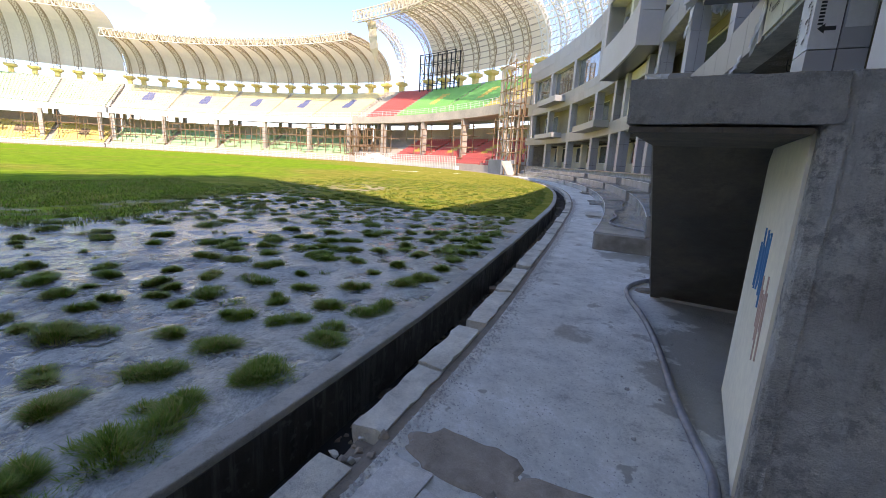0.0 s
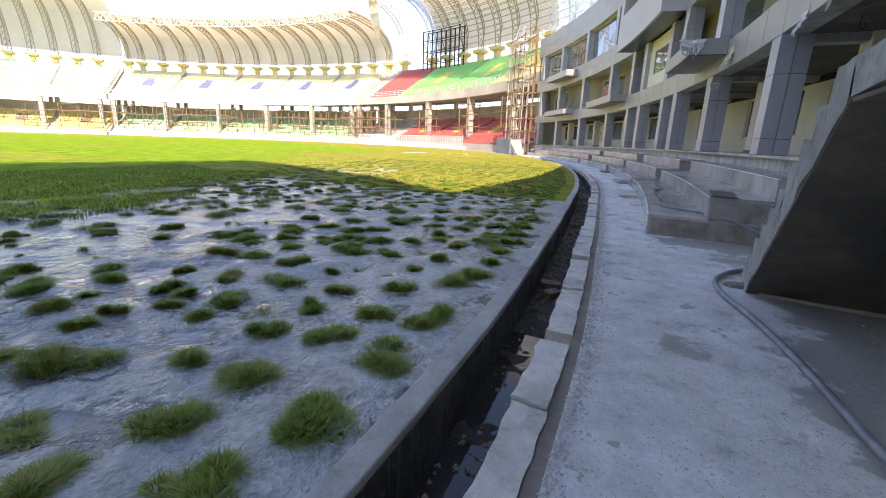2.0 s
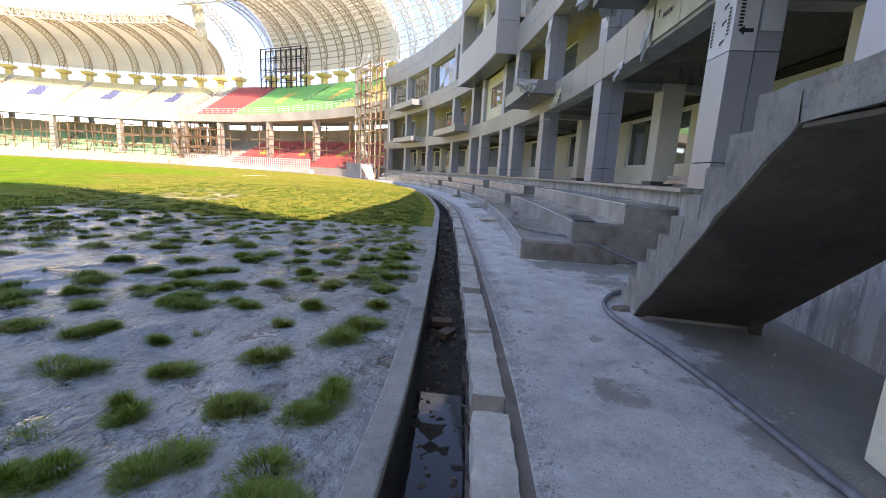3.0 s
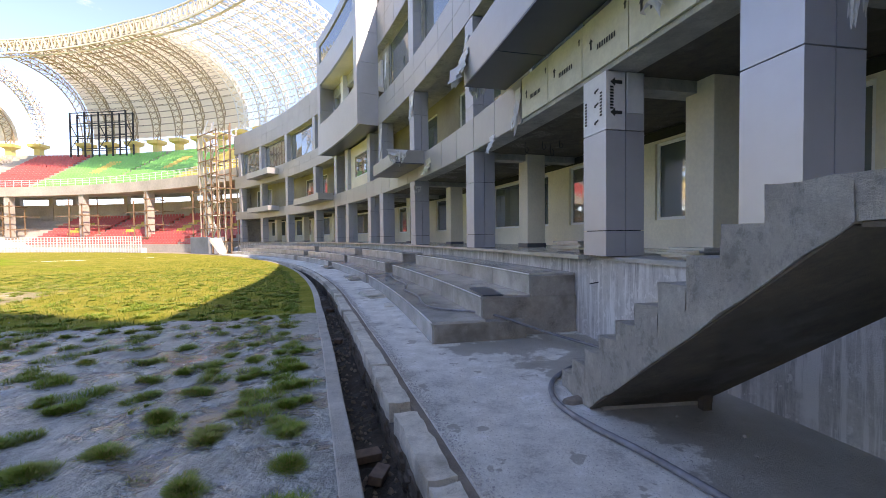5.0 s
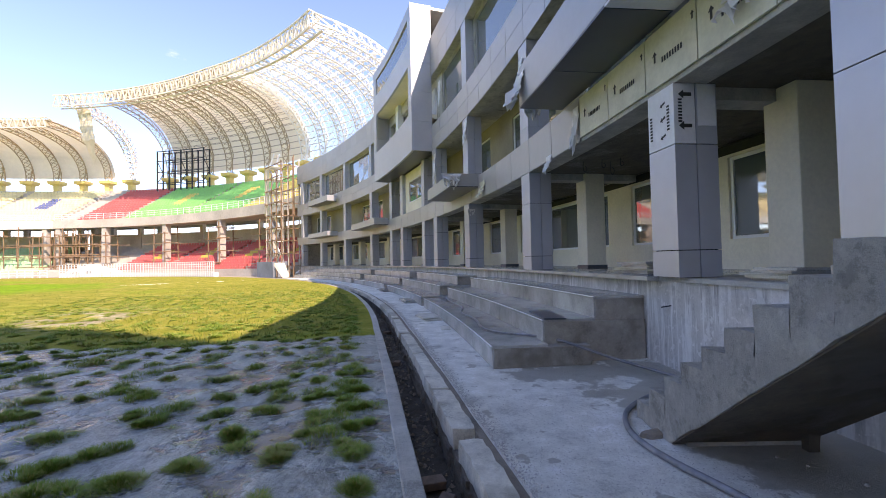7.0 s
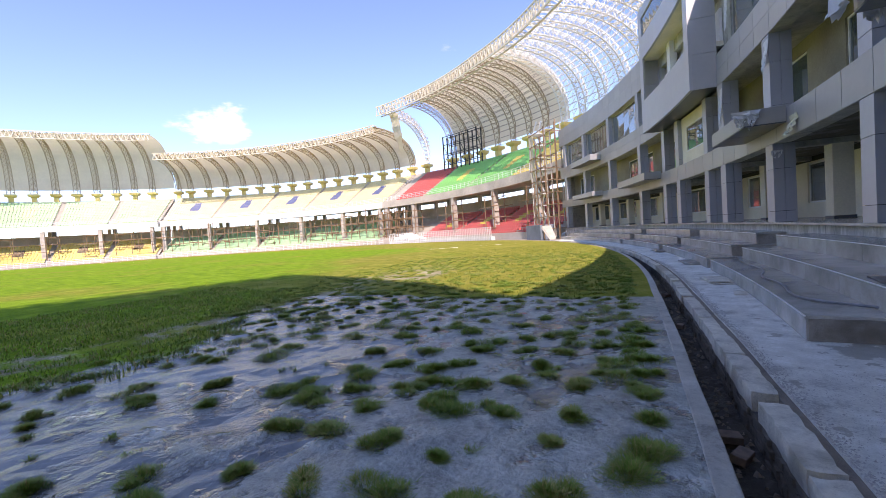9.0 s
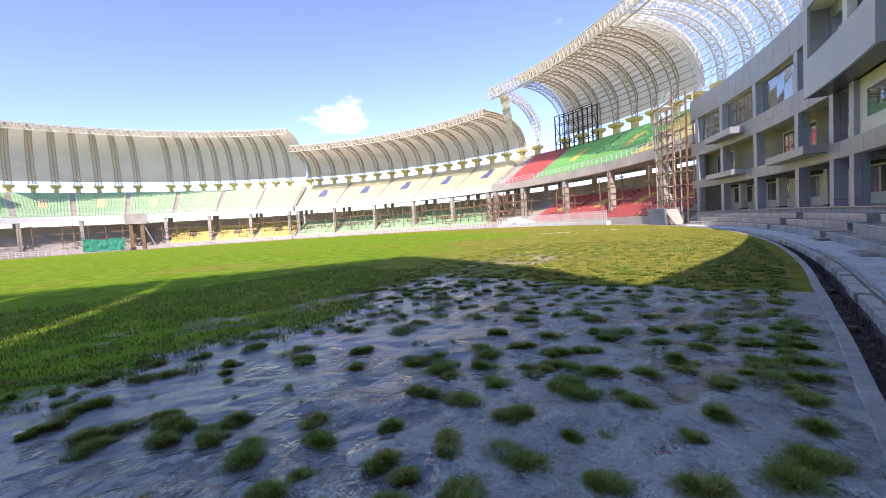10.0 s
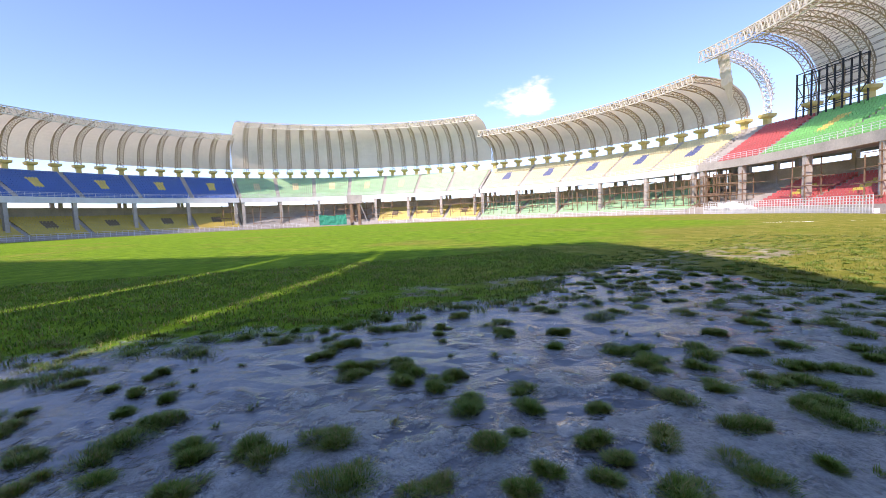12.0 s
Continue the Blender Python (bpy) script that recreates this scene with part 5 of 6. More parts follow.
def sloping_rim(a0, a1, r, h, w, d):
    """Edge truss that follows the sinking eave."""
    m = Mesh()
    n = int((a1 - a0) / 0.9)
    for i in range(n):
        x, y = a0 + (a1 - a0) * i / n, a0 + (a1 - a0) * (i + 1) / n
        zx, zy, mid = eave(x) - 0.5, eave(y) - 0.5, (x + y) / 2
        for rr, up in ((r, 0), (r, h), (r + d, h * 0.9), (r + d, 0.1)):
            m.bar(P(rr, x, zx + up), P(rr, y, zy + up), w)
        m.bar(P(r, x, zx), P(r, mid, (zx + zy) / 2 + h), w * 0.75)
        m.bar(P(r, mid, (zx + zy) / 2 + h), P(r, y, zy), w * 0.75)
        m.bar(P(r, x, zx + h), P(r + d, x, zx + h * 0.9), w * 0.7)
        m.bar(P(r, x, zx), P(r + d, y, zy + h * 0.9), w * 0.6)
    return m


part("rim_truss", sloping_rim(49.0, 95.4, 73.6, 1.9, 0.19, 1.5), STEEL_WHITE, tall)
SHEET_WARM = plain("warm_white_roof_sheet", (0.80, 0.72, 0.58), 0.6, vary=0.1, s1=0.25, s2=2, bmp=0)
cloth(SHEET_WARM, 0.5)
part("roof_sheet", roof_sheet(66.7, 88.2, 74, 29.6, 0.03, 1.0, 1.45), SHEET_WARM, tall)
# loose cloth on the bare end arch
m = Mesh()
for j in range(15):
    z = 29.6 - 0.66 * j
    half = 0.95 if j < 9 else 0.55 - 0.07 * (j - 9)
    r = 76.6 + 0.12 * j if j < 9 else 77.7 + 0.35 * (j - 8)
    for i in range(5):
        n1 = noise.noise(Vector((i * 0.7, j * 0.6, 4)))
        m.v.append(tuple(P(r - 0.3 * n1, 93.4 + (i - 2) * half * 0.5 + 0.15 * n1 + (0 if j < 9 else 0.12 * (j - 8)), z + 0.25 * n1)))
for j in range(14):
    for i in range(4):
        o = j * 5 + i
        m.f.append((o, o + 1, o + 6, o + 5))
        m.mi.append(0)
o = part("loose_cloth", m, SHEETING, tall, "torn white roof cloth hanging from the arch")
md = o.modifiers.new("skin", 'SOLIDIFY')
md.thickness = 0.02

# ---------- scoreboard frame on the tall stand ----------
sf = thing("scoreboard_frame", "bare black steel scoreboard frame behind the seats", "frame")
for a in (81.6, 83.4, 85.2, 87.0, 88.8):
    for r in (85.6, 87.0):
        part("post", Mesh().bar(P(r, a, 16.2), P(r, a, 24.0), 0.2), STEEL_BLACK, sf)
for z in (17.6, 19.8, 22.0, 23.9):
    for r in (85.6, 87.0):
        m = Mesh()
        for a in range(4):
            m.bar(P(r, 81.6 + 1.8 * a, z), P(r, 81.6 + 1.8 * (a + 1), z), 0.13)
        part("rail", m, STEEL_BLACK, sf)
for a in (81.6, 85.2, 88.8):
    part("brace", Mesh().bar(P(85.6, a, 17.6), P(87.0, a, 19.8), 0.1).bar(P(87.0, a, 19.8), P(85.6, a, 22), 0.1), STEEL_BLACK, sf)


# ---------- scaffolds round the stand columns ----------
def scaffold(a, z1, seed, w=1.3):
    rg = random.Random(seed)
    ob = thing("scaffold", "brown pole scaffold tied round a stand column", "scaffold", "scaffolds under the stands")
    da = math.degrees(w / 75)
    for s in (-1, 1):
        for r in (74.4, 76.6):
            part("pole", Mesh().bar(P(r, a + s * da + rg.uniform(-.1, .1), FZ), P(r, a + s * da + rg.uniform(-.15, .15), z1 + rg.uniform(-0.8, 0.8)), 0.12), BAMBOO, ob)
    for k in range(4):
        z = 1.6 + k * 1.8 + rg.uniform(-.3, .3)
        far = 1.35 if k in (0, 3) else 2.8
        for r in (74.4, 76.6):
            part("ledger", Mesh().bar(P(r, a - da * far, z), P(r, a + da * far, z + rg.uniform(-.15, .15)), 0.1), BAMBOO, ob)
        part("ledger", Mesh().bar(P(74.0, a - da, z + .1), P(77.0, a - da, z + .1), 0.1), BAMBOO, ob)


for i, a in enumerate((59.8, 69.6, 79.4, 89.2, 92.0, 93.6, 95.2, 96.8)):
    scaffold(a, 7.6, i)
rng = random.Random(8)
a = 93.5
i = 20
while a < 212:
    scaffold(a, 7.4 + rng.uniform(-0.8, 0.6), i, rng.uniform(1.0, 1.9))
    a += rng.uniform(2.8, 4.2) if a < 150 else rng.uniform(4, 7)
    i += 1

# ---------- stair tower of scaffolding beside the building ----------
tw = thing("scaffold_tower", "tall rusty scaffold tower with ladders beside the building", "scaffold")
for a in (50.2, 51.3, 52.4, 53.5):
    for r in (70.9, 72.2, 73.5):
        if a < 51 and r > 73:
            continue
        part("pole", Mesh().bar(P(r, a, FZ), P(r, a + rng.uniform(-.05, .05), rng.uniform(11.5, 14.2)), 0.10), BAMBOO if rng.random() < 0.6 else STAND_CONCRETE, tw)
for k in range(9):
    z = 1.2 + 1.4 * k
    for r in (70.9, 72.2):
        part("ledger", Mesh().bar(P(r, 50.0, z), P(r, 53.9, z + rng.uniform(-.1, .1)), 0.08), BAMBOO, tw)
    for a in (51.3, 53.5):
        part("ledger", Mesh().bar(P(70.7, a, z), P(73.6, a, z), 0.08), BAMBOO, tw)
    b0, b1 = (52.3, 53.5) if k % 2 else (53.5, 52.3)
    part("ladder", Mesh().bar(P(71.2, b0, z), P(71.2, b1, z + 1.4), 0.05, h=0.25).bar(P(71.8, b0, z), P(71.8, b1, z + 1.4), 0.05, h=0.25), STEEL_PALE, tw, "pale steel stair flight")
    part("deck", Mesh().arc(71.0, 72.1, 52.2, 53.6, z - 0.05, z, 2), STEEL_PALE, tw)
part("sheet", Mesh().arc(70.95, 70.99, 53.0, 54.0, 7.0, 12.6, 1), SHEETING, tw, "white sheeting tied to the tower")

# low wall and leaning slab at the foot of the tower
w1 = part("low_wall", Mesh().arc(70.6, 72.4, 51.6, 55.2, FZ, 1.7, 1), plain("blue_grey_paint", (0.20, 0.23, 0.27), 0.8), None, bevel=0.03)
tagged(w1, "low blue-grey wall at the end of the red seats", "wall")
pts = [P(70.4, 49.0, 0.0), P(71.0, 48.9, 0.0), P(71.0, 50.0, 1.3), P(70.0, 50.1, 1.3)]
sl = part("leaning_slab", Mesh().hexa(pts, [p + Vector((0.05, 0.12, 0.28)) for p in pts]), STAND_CONCRETE, None, bevel=0.03)
tagged(sl, "pale concrete slab leaning beside the low wall", "slab")

# ---------- white fences before the stands ----------
for a0, a1, r, h, step, mids in ((63.8, 91.4, 70.2, 2.0, 0.42, 5), (93.5, 144, 70.6, 1.2, 0.9, 2), (144.5, 172, 70.6, 1.2, 0.9, 2), (190, 252, 70.4, 1.3, 0.9, 2)):
    fc = thing("fence", "white painted steel fence along the field edge", "fence", "fences before the stands")
    n = int((a1 - a0) / 4)
    for i in range(n):
        b0, b1 = a0 + (a1 - a0) * i / n, a0 + (a1 - a0) * (i + 1) / n
        part("fence_panel", railing(b0, b1 - 0.05, r, FZ, h, step, 0.07, mids), STEEL_PALE, fc)
    if h > 1.5:
        part("plinth", Mesh().arc(r + 0.1, r + 0.6, a0, a1, FZ, 0.5, 2), WHITE_PAINT, fc)

# heap of pale rubble by the red seats
for i, (a, s) in enumerate(((87.5, 1.4), (86.2, 1.0), (89.5, 1.2), (84.4, 0.8), (91.2, 1.0))):
    h = part("rubble_heap", lump(s, i, 0.7), WHITE_PAINT)
    h.location = P(72.2, a, 0.7 * s)
    tagged(h, "heap of pale broken plaster behind the fence", "rubble", "rubble heaps")

# green net on the far fence
m = Mesh()
for i in range(25):
    for j in range(7):
        m.v.append(tuple(P(70.0 + 0.25 * noise.noise(Vector((i * 0.5, j * 0.5, 0))), 180.4 + 0.29 * i, 0.2 + 2.9 * j / 6 + 0.35 * abs(math.cos(i * 0.13)) * j / 6)))
for i in range(24):
    for j in range(6):
        o = i * 7 + j
        m.f.append((o, o + 7, o + 8, o + 1))
        m.mi.append(0)
gn = part("green_net", m, NET_GREEN)
md = gn.modifiers.new("skin", 'SOLIDIFY')
md.thickness = 0.05
tagged(gn, "green cloth net hung on the far fence", "net")

# half-built stair block between the far seats
sb = thing("stair_block", "half-built brown concrete stair block among the far seats", "stair")
for a in (177.2, 179.2):
    for r in (72.4, 75.2):
        part("column", Mesh().box(frame_at(r, a, FZ), 0.8, 0.9, 8.6), BAMBOO, sb)
part("deck", Mesh().arc(71.8, 75.9, 176.2, 180.2, 6.9, 7.5, 1), STAND_CONCRETE, sb)
part("parapet", Mesh().arc(71.8, 72.1, 176.2, 180.2, 7.5, 9.6, 1), STAND_CONCRETE, sb)
part("flight", Mesh().hexa([P(72.2, 175.0, 0), P(74, 175.0, 0), P(74, 177.0, 6.6), P(72.2, 177.0, 6.6)], [P(72.2, 175.0, 0.5), P(74, 175.0, 0.5), P(74, 177.0, 7.1), P(72.2, 177.0, 7.1)]), STAND_CONCRETE, sb)

# ---------- hose along the path ----------
hose = [(2.06, 1.2), (2.0, 2.1), (1.86, 2.4), (1.68, 2.8), (1.44, 3.5), (1.14, 4.2), (0.90, 4.6), (0.76, 5.0), (0.80, 5.4), (0.95, 5.72), (1.3, 6.12), (1.62, 6.4), (1.75, 6.62)]
tube("hose", [(x, y, 0.024) for x, y in hose], 0.024, HOSE, None, "thick grey rubber hose lying along the path", "hose")
bh = [P(73.2, 14.1, 0.03), P(73.0, 14.5, 0.05), P(72.6, 14.74, 0.16), P(72.2, 14.9, 0.31), P(72.0, 15.2, 0.32), P(71.5, 15.5, 0.32), P(71.32, 15.9, 0.32), P(71.5, 16.8, 0.32), P(71.35, 17.6, 0.32), P(71.7, 18.4, 0.32), P(71.6, 19.6, 0.32), P(71.8, 20.6, 0.32)]
tube("hose", bh, 0.018, HOSE, None, "thin dark hose trailing over the granite steps", "hose")

# ---------- loose slabs and stacks ----------
def slab_stack(r, a, z, n, sx, sy, seed, label, mat=GRANITE):
    rg = random.Random(seed)
    ob = thing("slab_stack", label, "stack", "stacks of stone slabs")
    for i in range(n):
        t = rg.uniform(0.02, 0.03)
        m = Mesh().box(frame_at(r, a, z) @ pose(rg.uniform(-.05, .05), rg.uniform(-.06, .06), 0, 0, 0, rg.uniform(-8, 8)), sx * rg.uniform(.85, 1.1), sy * rg.uniform(.8, 1.1), t)
        part("slab", m, mat, ob)
        z += t + 0.0005
    return ob


slab_stack(74.0, 15.6, TZ, 7, 0.5, 0.9, 1, "stack of thin grey stone slabs on the terrace")
slab_stack(73.8, 13.55, TZ - 0.003, 5, 0.4, 0.6, 2, "stack of broken grey tiles on the terrace")
slab_stack(74.2, 13.2, TZ - 0.003, 3, 0.5, 0.4, 3, "stack of broken grey tiles on the terrace")
slab_stack(72.2, 15.35, 0.585, 1, 0.35, 1.0, 4, "loose thin stone slab on the granite step", ACM_DARK)
slab_stack(70.95, 19.0, -0.004, 3, 0.45, 1.1, 5, "low stack of stone slabs beside the drain", BLOCK)
slab_stack(71.0, 22.6, -0.004, 3, 0.45, 1.2, 6, "low stack of stone slabs beside the drain", GRANITE)
slab_stack(71.1, 17.6, -0.004, 1, 0.2, 0.45, 7, "broken stone slab on the path", BLOCK)
slab_stack(71.1, 27.5, -0.004, 4, 0.5, 1.4, 8, "low stack of stone slabs beside the drain", GRANITE)
bx = part("cardboard_box", Mesh().box(frame_at(73.95, 15.1, TZ), 0.22, 0.25, 0.16), plain("brown_cardboard", (0.33, 0.22, 0.12), 0.8), None, bevel=0.008)
tagged(bx, "small brown cardboard box beside the slabs", "box")
bm = bmesh.new()
bmesh.ops.create_cone(bm, cap_ends=True, segments=20, radius1=0.07, radius2=0.08, depth=0.16)
me = bpy.data.meshes.new("bucket")
bm.to_mesh(me)
bm.free()
me.materials.append(STAND_CONCRETE)
bk = new("bucket", me)
bk.location = P(73.75, 13.1, TZ + 0.076)
tagged(bk, "small grey paint bucket on the terrace edge", "bucket")

# bricks fallen into the drain
BRICK = plain("old_brick", (0.21, 0.15, 0.115), 0.9, vary=0.3, s1=8)
for i, (r, a, rz) in enumerate(((70.2, 13.0, 70), (70.15, 13.25, 20), (70.2, 16.6, 80), (70.25, 19.3, 60))):
    rr = r + bend(a)
    b = part("brick", Mesh().box(Matrix.Identity(4), 0.23, 0.11, 0.07), BRICK, None, bevel=0.008)
    b.matrix_world = frame_at(rr, a, -0.41) @ pose(0, 0, 0, 8, 5, rz)
    tagged(b, "worn old brick lying in the drain", "brick", "bricks in the drain")

# stones
STONE = plain("pale_stone", (0.42, 0.39, 0.35), 0.9, vary=0.2, s1=10)
rng = random.Random(21)
for i in range(46):
    if i < 30:
        a, r, s = rng.uniform(10.7, 13.2), rng.uniform(71.95, 73.3), rng.uniform(0.006, 0.017)
        z = 0.0
    else:
        a, r, s = rng.uniform(9, 20), rng.uniform(62, 69), rng.uniform(0.010, 0.025)
        z = FZ + 0.01
    b = part("stone", lump(s, i), STONE)
    b.location = P(r, a, z + s * 0.3 if i < 30 else ground_z(P(r, a, 0)) + s * 0.3)
    tagged(b, "small pale stone on the ground", "stone", "loose stones")

# ---------- grass ----------
def blade(m, p, h, w, lean, yaw):
    d = Vector((math.cos(yaw), math.sin(yaw), 0))
    s = Vector((-d.y, d.x, 0)) * w
    mid = p + d * lean * 0.35 + Vector((0, 0, h * 0.62))
    tip = p + d * lean + Vector((0, 0, h))
    n = len(m.v)
    m.v.extend((tuple(p - s), tuple(p + s), tuple(mid + s * 0.7), tuple(mid - s * 0.7), tuple(tip)))
    m.f.extend(((n, n + 1, n + 2, n + 3), (n + 3, n + 2, n + 4)))
    m.mi.extend((0, 0))


def mud_edge(y):
    """Distance from the middle of the ground at which the turf gives way to mud."""
    def ease(lo, hi):
        t = max(0.0, min(1.0, (y - lo) / (hi - lo)))
        return t * t * (3 - 2 * t)
    return 63.3 - 2.4 * ease(2.5, 5) + 10.0 * ease(6.8, 10.5)


rng = random.Random(33)
m = Mesh()
done = []


def tuft(c, size, density):
    """An uneven clump of several small cushions of blades."""
    k = rng.randint(4, 6)
    dist0 = math.hypot(c.x, c.y - 0.7)
    yaw0 = rng.uniform(0, math.pi)
    for _ in range(k):
        t, part_size = rng.uniform(-1, 1), size * rng.uniform(0.45, 0.95)
        cc = c + Vector((math.cos(yaw0), math.sin(yaw0), 0)) * t * size * 0.8 + Vector((rng.gauss(0, .32), rng.gauss(0, .32), 0)) * size
        high = rng.uniform(0.65, 1.25)
        for _ in range(int(density * rng.uniform(0.35, 0.75))):
            ang = rng.uniform(0, 2 * math.pi)
            q = (0.68 * rng.random() ** 0.62 + abs(rng.gauss(0, 0.16))) * part_size * (1 + 0.8 * noise.noise(Vector((math.cos(ang) * 1.8, math.sin(ang) * 1.8, cc.x * 7 + cc.y * 3))))
            p = cc + Vector((math.cos(ang), math.sin(ang), 0)) * q
            p.z = ground_z(p) - 0.012
            fade = max(0.35, 1 - (q / part_size) ** 2)
            blade(m, p, rng.uniform(0.035, 0.09) * high * (0.3 + 0.7 * fade) * (0.65 + size), rng.uniform(0.0017, 0.0034) if dist0 < 9 else rng.uniform(0.004, 0.008), rng.uniform(0.01, 0.085), ang + rng.uniform(-1.4, 1.4))


# single tufts that stand close to the walker: place and half width
KERBSIDE = [(-0.03, -0.09, 0.14), (-0.53, 0.04, 0.15), (0.05, 0.13, 0.24), (-0.15, 0.26, 0.1), (-1.27, 0.5, 0.15), (-0.73, 0.51, 0.17), (-0.14, 0.7, 0.25), (-0.31, 0.87, 0.13), (-0.8, 0.9, 0.2), (-1.35, 1.22, 0.13), (-0.28, 1.33, 0.23), (-0.87, 1.33, 0.24), (-1.38, 1.7, 0.16), (-0.94, 1.89, 0.2), (-0.44, 1.97, 0.2), (-1.51, 2.13, 0.12), (-1.03, 2.37, 0.15), (-0.66, 2.59, 0.17), (-1.3, 2.91, 0.17), (-1.66, 3.39, 0.09), (-0.99, 3.4, 0.21), (-1.02, 3.65, 0.23), (-1.69, 3.87, 0.15), (-1.19, 4.1, 0.17), (-1.4, 4.62, 0.17), (-1.52, 5.07, 0.16), (-1.68, 5.55, 0.15)]
NEAR = [(-2.62, -0.24, 0.27), (-2.49, 0.38, 0.18), (-2.15, 0.51, 0.08), (-1.75, 0.74, 0.29), (-2.33, 0.85, 0.13), (-2.46, 1.09, 0.1), (-2.33, 1.44, 0.1), (-1.93, 1.49, 0.12), (-2.72, 1.51, 0.14), (-2.49, 1.59, 0.1), (-2.1, 1.86, 0.2), (-2.67, 2.03, 0.2), (-2.21, 2.3, 0.22), (-1.71, 2.5, 0.16), (-2.64, 2.69, 0.22), (-2.19, 2.81, 0.06), (-2.72, 3.38, 0.25), (-2.23, 3.66, 0.17), (-2.47, 4.31, 0.19), (-1.96, 4.52, 0.22), (-2.47, 4.87, 0.19), (-1.9, 4.95, 0.11), (-2.05, 5.36, 0.13), (-2.25, 5.85, 0.14), (-1.86, 6.1, 0.15), (-2.49, 6.47, 0.15), (-2.06, 6.75, 0.15)]
MIDDLE = [(-3.43, -2.55, 0.2), (-3.01, -2.26, 0.16), (-3.3, -1.94, 0.3), (-3.74, -1.79, 0.22), (-2.85, -1.78, 0.22), (-3.2, -1.3, 0.21), (-2.79, -1.21, 0.17), (-3.11, -0.89, 0.25), (-3.18, -0.3, 0.21), (-3.46, 0.76, 0.26), (-2.86, 0.83, 0.14), (-2.92, 1.04, 0.07), (-3.34, 1.28, 0.15), (-3.64, 1.34, 0.2), (-3.18, 1.81, 0.12), (-3.64, 2.32, 0.23), (-3.21, 2.52, 0.23), (-3.9, 2.8, 0.24), (-3.3, 3.03, 0.23), (-3.86, 3.3, 0.19), (-2.9, 3.52, 0.23), (-3.39, 3.66, 0.24), (-3.24, 3.93, 0.19), (-2.92, 4.05, 0.25), (-3.59, 4.15, 0.23), (-3.4, 4.57, 0.19), (-3.58, 5.08, 0.16)]
OUTER = [(-4.66, -2.7, 0.13), (-4.99, -2.43, 0.14), (-4.52, -2.38, 0.11), (-3.99, -2.21, 0.13), (-4.28, -1.96, 0.1), (-5.2, -0.67, 0.18), (-5.53, -0.57, 0.29), (-4.43, -0.22, 0.18), (-4.69, -0.17, 0.27), (-4.66, 0.24, 0.14), (-4.16, 0.25, 0.17), (-4.41, 0.33, 0.22), (-3.93, 0.61, 0.19), (-4.13, 0.75, 0.18), (-5.51, 1.72, 0.26), (-4.77, 2.1, 0.13), (-5.32, 2.37, 0.26), (-4.56, 2.85, 0.28), (-4.14, 2.97, 0.23), (-4.14, 3.56, 0.29), (-4.06, 4.06, 0.21), (-4.76, 4.28, 0.2), (-4.18, 4.67, 0.24), (-5.01, 4.99, 0.21)]
for x, y, size in KERBSIDE + NEAR + MIDDLE + OUTER:
    c = Vector((x, y, 0))
    done.append((c, size * 0.72))
    tuft(c, size * 0.72, 600 + 1250 * size)


def close_by(c):
    return c.x > -5.6 and -2.9 < c.y < 5.2


# a few thin sprouts between them
for _ in range(90):
    c = Vector((rng.uniform(-5.5, -0.4), rng.uniform(-2.8, 5.2), 0))
    if math.hypot(c.x - CX, c.y - CY) < 69.3 and all((c - d).length > 0.18 + e for d, e in done):
        tuft(c, rng.uniform(0.03, 0.07), 36)

# nearly closed rows of tufts close beside the kerb
for rr, share in ((69.35, 0.95), (68.72, 0.85), (68.1, 0.6)):
    a = 9.0
    while a < 27:
        a += rng.uniform(0.2, 0.36) if rr > 69 else rng.uniform(0.28, 0.5)
        if rng.random() > share * (0.6 if a < 11.5 else 1.0):
            continue
        c = P(rr + bend(a) + rng.uniform(-0.07, 0.07), a, 0)
        if close_by(c) and (c.y < 4.6 or rr < 68.5):
            continue
        size = rng.choice((0.11, 0.15, 0.18, 0.21))
        done.append((c, size))
        dist = math.hypot(c.x, c.y - 0.7)
        tuft(c, size, (560 if dist < 7 else 280 if dist < 13 else 130) * (0.35 + size * 2.2))

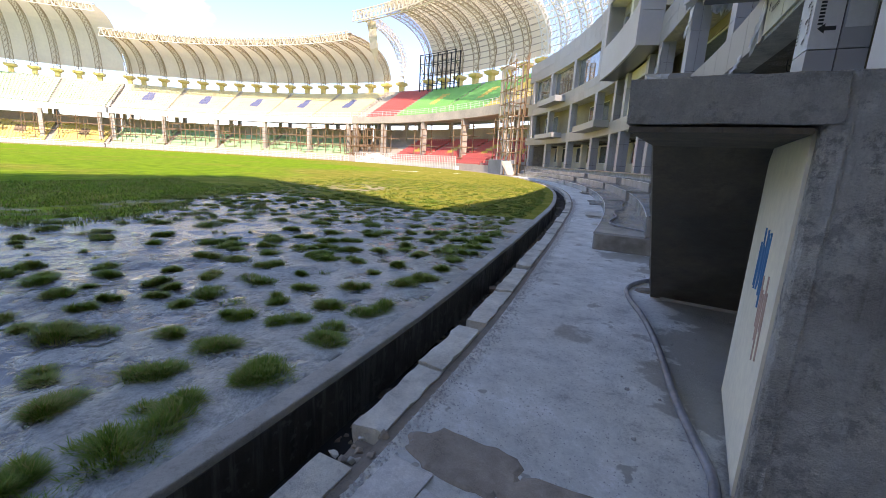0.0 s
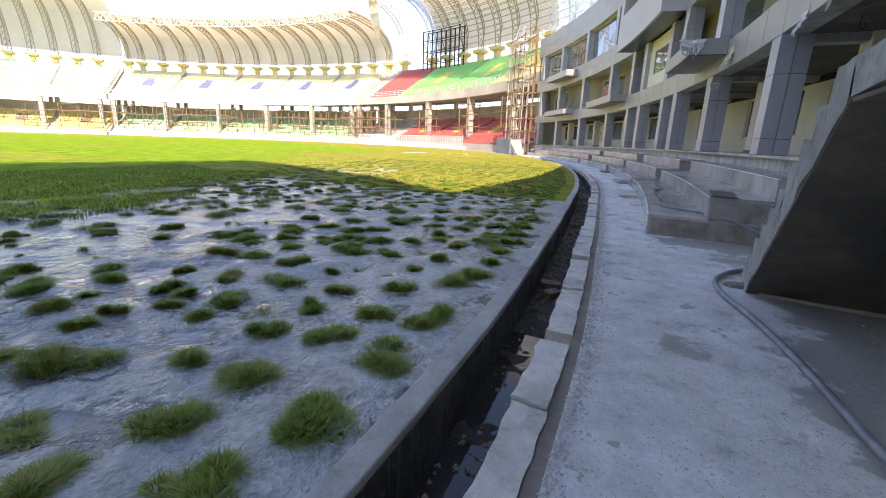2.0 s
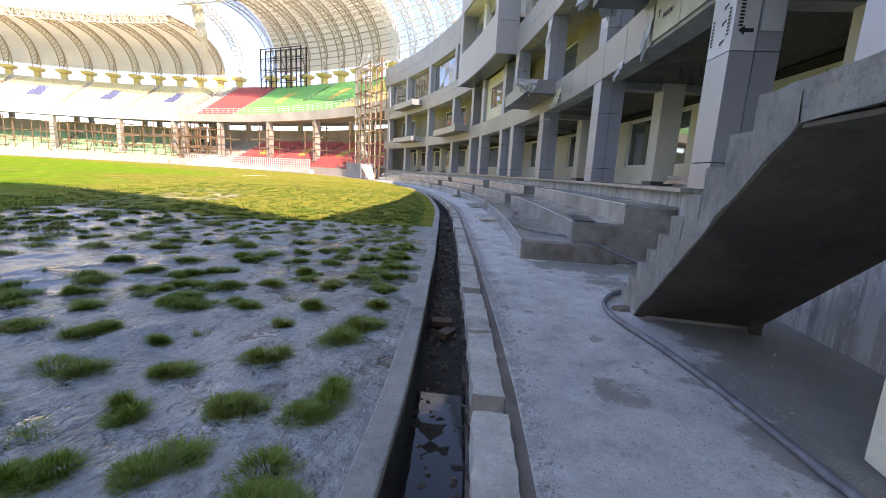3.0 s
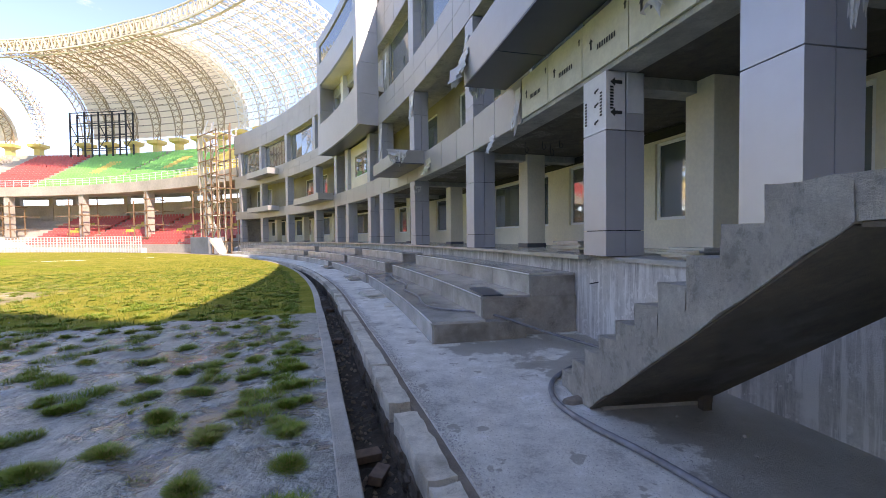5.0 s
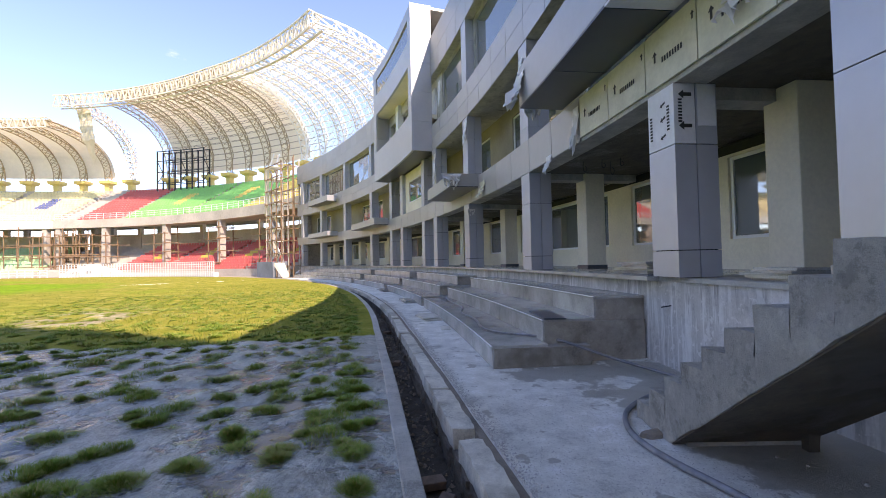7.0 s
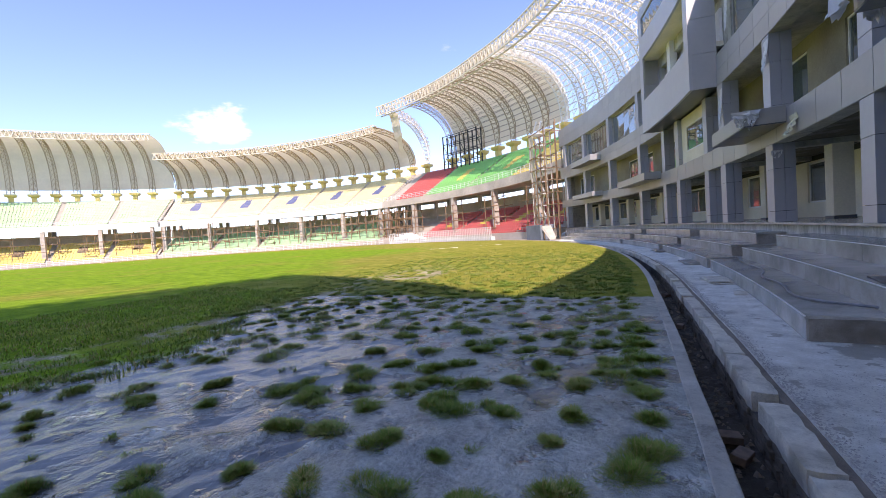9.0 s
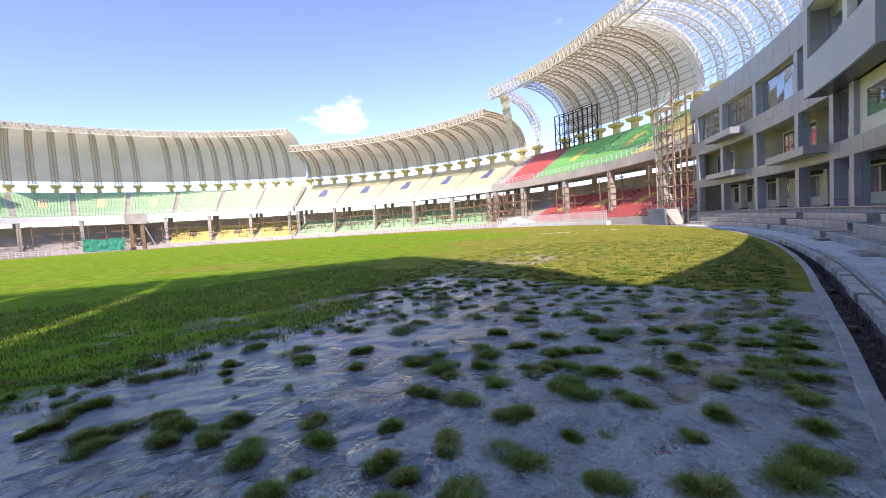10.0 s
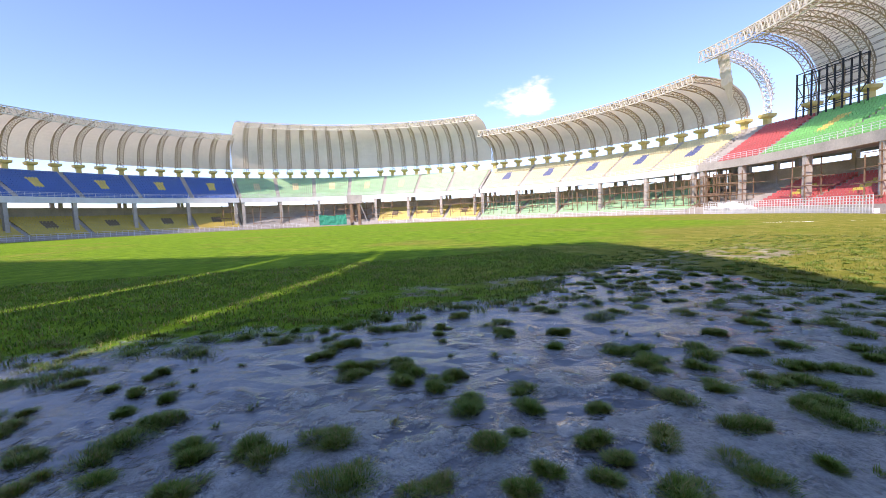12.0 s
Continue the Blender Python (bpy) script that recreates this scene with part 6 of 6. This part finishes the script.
tries = 0
while tries < 17000:
    tries += 1
    a, r = rng.uniform(-9, 31), 69.45 - 11 * rng.random() ** 1.25
    r += bend(a)
    c = P(r, a, 0)
    if close_by(c) or (c.y < 7 and r < mud_edge(c.y) - 1):
        continue
    dist = math.hypot(c.x, c.y - 0.7)
    # tufts stand in loose rows along the kerb, sparser in the wet ground
    row = abs(((r - 69.1 - bend(a)) / 0.62) % 1.0 - 0.5)
    keep = 0.9 if row > 0.30 else 0.07 if a > 12 else 0.2
    wet = noise.noise(Vector((c.x * 0.22, c.y * 0.22, 11)))
    if c.y < 3 and wet > 0.05 and r < 66:
        keep *= 0.5
    if rng.random() > keep:
        continue
    size = rng.choice((0.10, 0.14, 0.19, 0.24, 0.28, 0.34))
    if any((c - d).length < 0.16 + size * 0.75 + e * 0.6 for d, e in done[-300:]):
        continue
    if any((c - d).length < 0.10 + size * 0.7 + e * 0.6 for d, e in done):
        continue
    done.append((c, size))
    tuft(c, size, (620 if dist < 7 else 300 if dist < 13 else 130) * (0.35 + size * 2.2))
tagged(part("grass_tufts", m, GRASS), "scattered green grass tufts in grey mud", "grass", kind="stuff")
# turf of the field where it comes near
m = Mesh()
for _ in range(15000):
    a, r = rng.uniform(-14, 40), 69.0 - abs(rng.gauss(0, 6.5))
    c = P(r, a, 0)
    if r + noise.noise(Vector((c.x * 0.9, c.y * 0.9, 2))) * 1.2 > mud_edge(c.y) or (-1.5 < c.y < 15 and abs(r - 61.2) < 0.6 + 0.8 * (c.y > 7)):
        continue
    c.z = ground_z(c) - 0.01
    if c.y < 5:
        continue
    for _ in range(3):
        q = c + Vector((rng.gauss(0, 0.05), rng.gauss(0, 0.05), 0))
        blade(m, q, rng.uniform(0.04, 0.10), rng.uniform(0.006, 0.012), rng.uniform(0.01, 0.06), rng.uniform(0, 6.28))
tagged(part("turf", m, TURF), "short green turf of the cricket field", "grass", kind="stuff")

m = Mesh()
for _ in range(30000):
    a, r = rng.uniform(-14, 20), rng.uniform(54, 66.5)
    c = P(r, a, 0)
    if c.y > 7:
        continue
    if r + noise.noise(Vector((c.x * 0.9, c.y * 0.9, 2))) * 1.2 > mud_edge(c.y) or (-1.5 < c.y < 15 and abs(r - 61.2) < 0.28):
        continue
    for _ in range(5):
        q = c + Vector((rng.gauss(0, 0.07), rng.gauss(0, 0.07), 0))
        q.z = ground_z(q) - 0.01
        blade(m, q, rng.uniform(0.035, 0.085), rng.uniform(0.005, 0.011), rng.uniform(0.01, 0.06), rng.uniform(0, 6.28))
tagged(part("turf", m, GRASS), "green turf thinning out into the mud", "grass", kind="stuff")
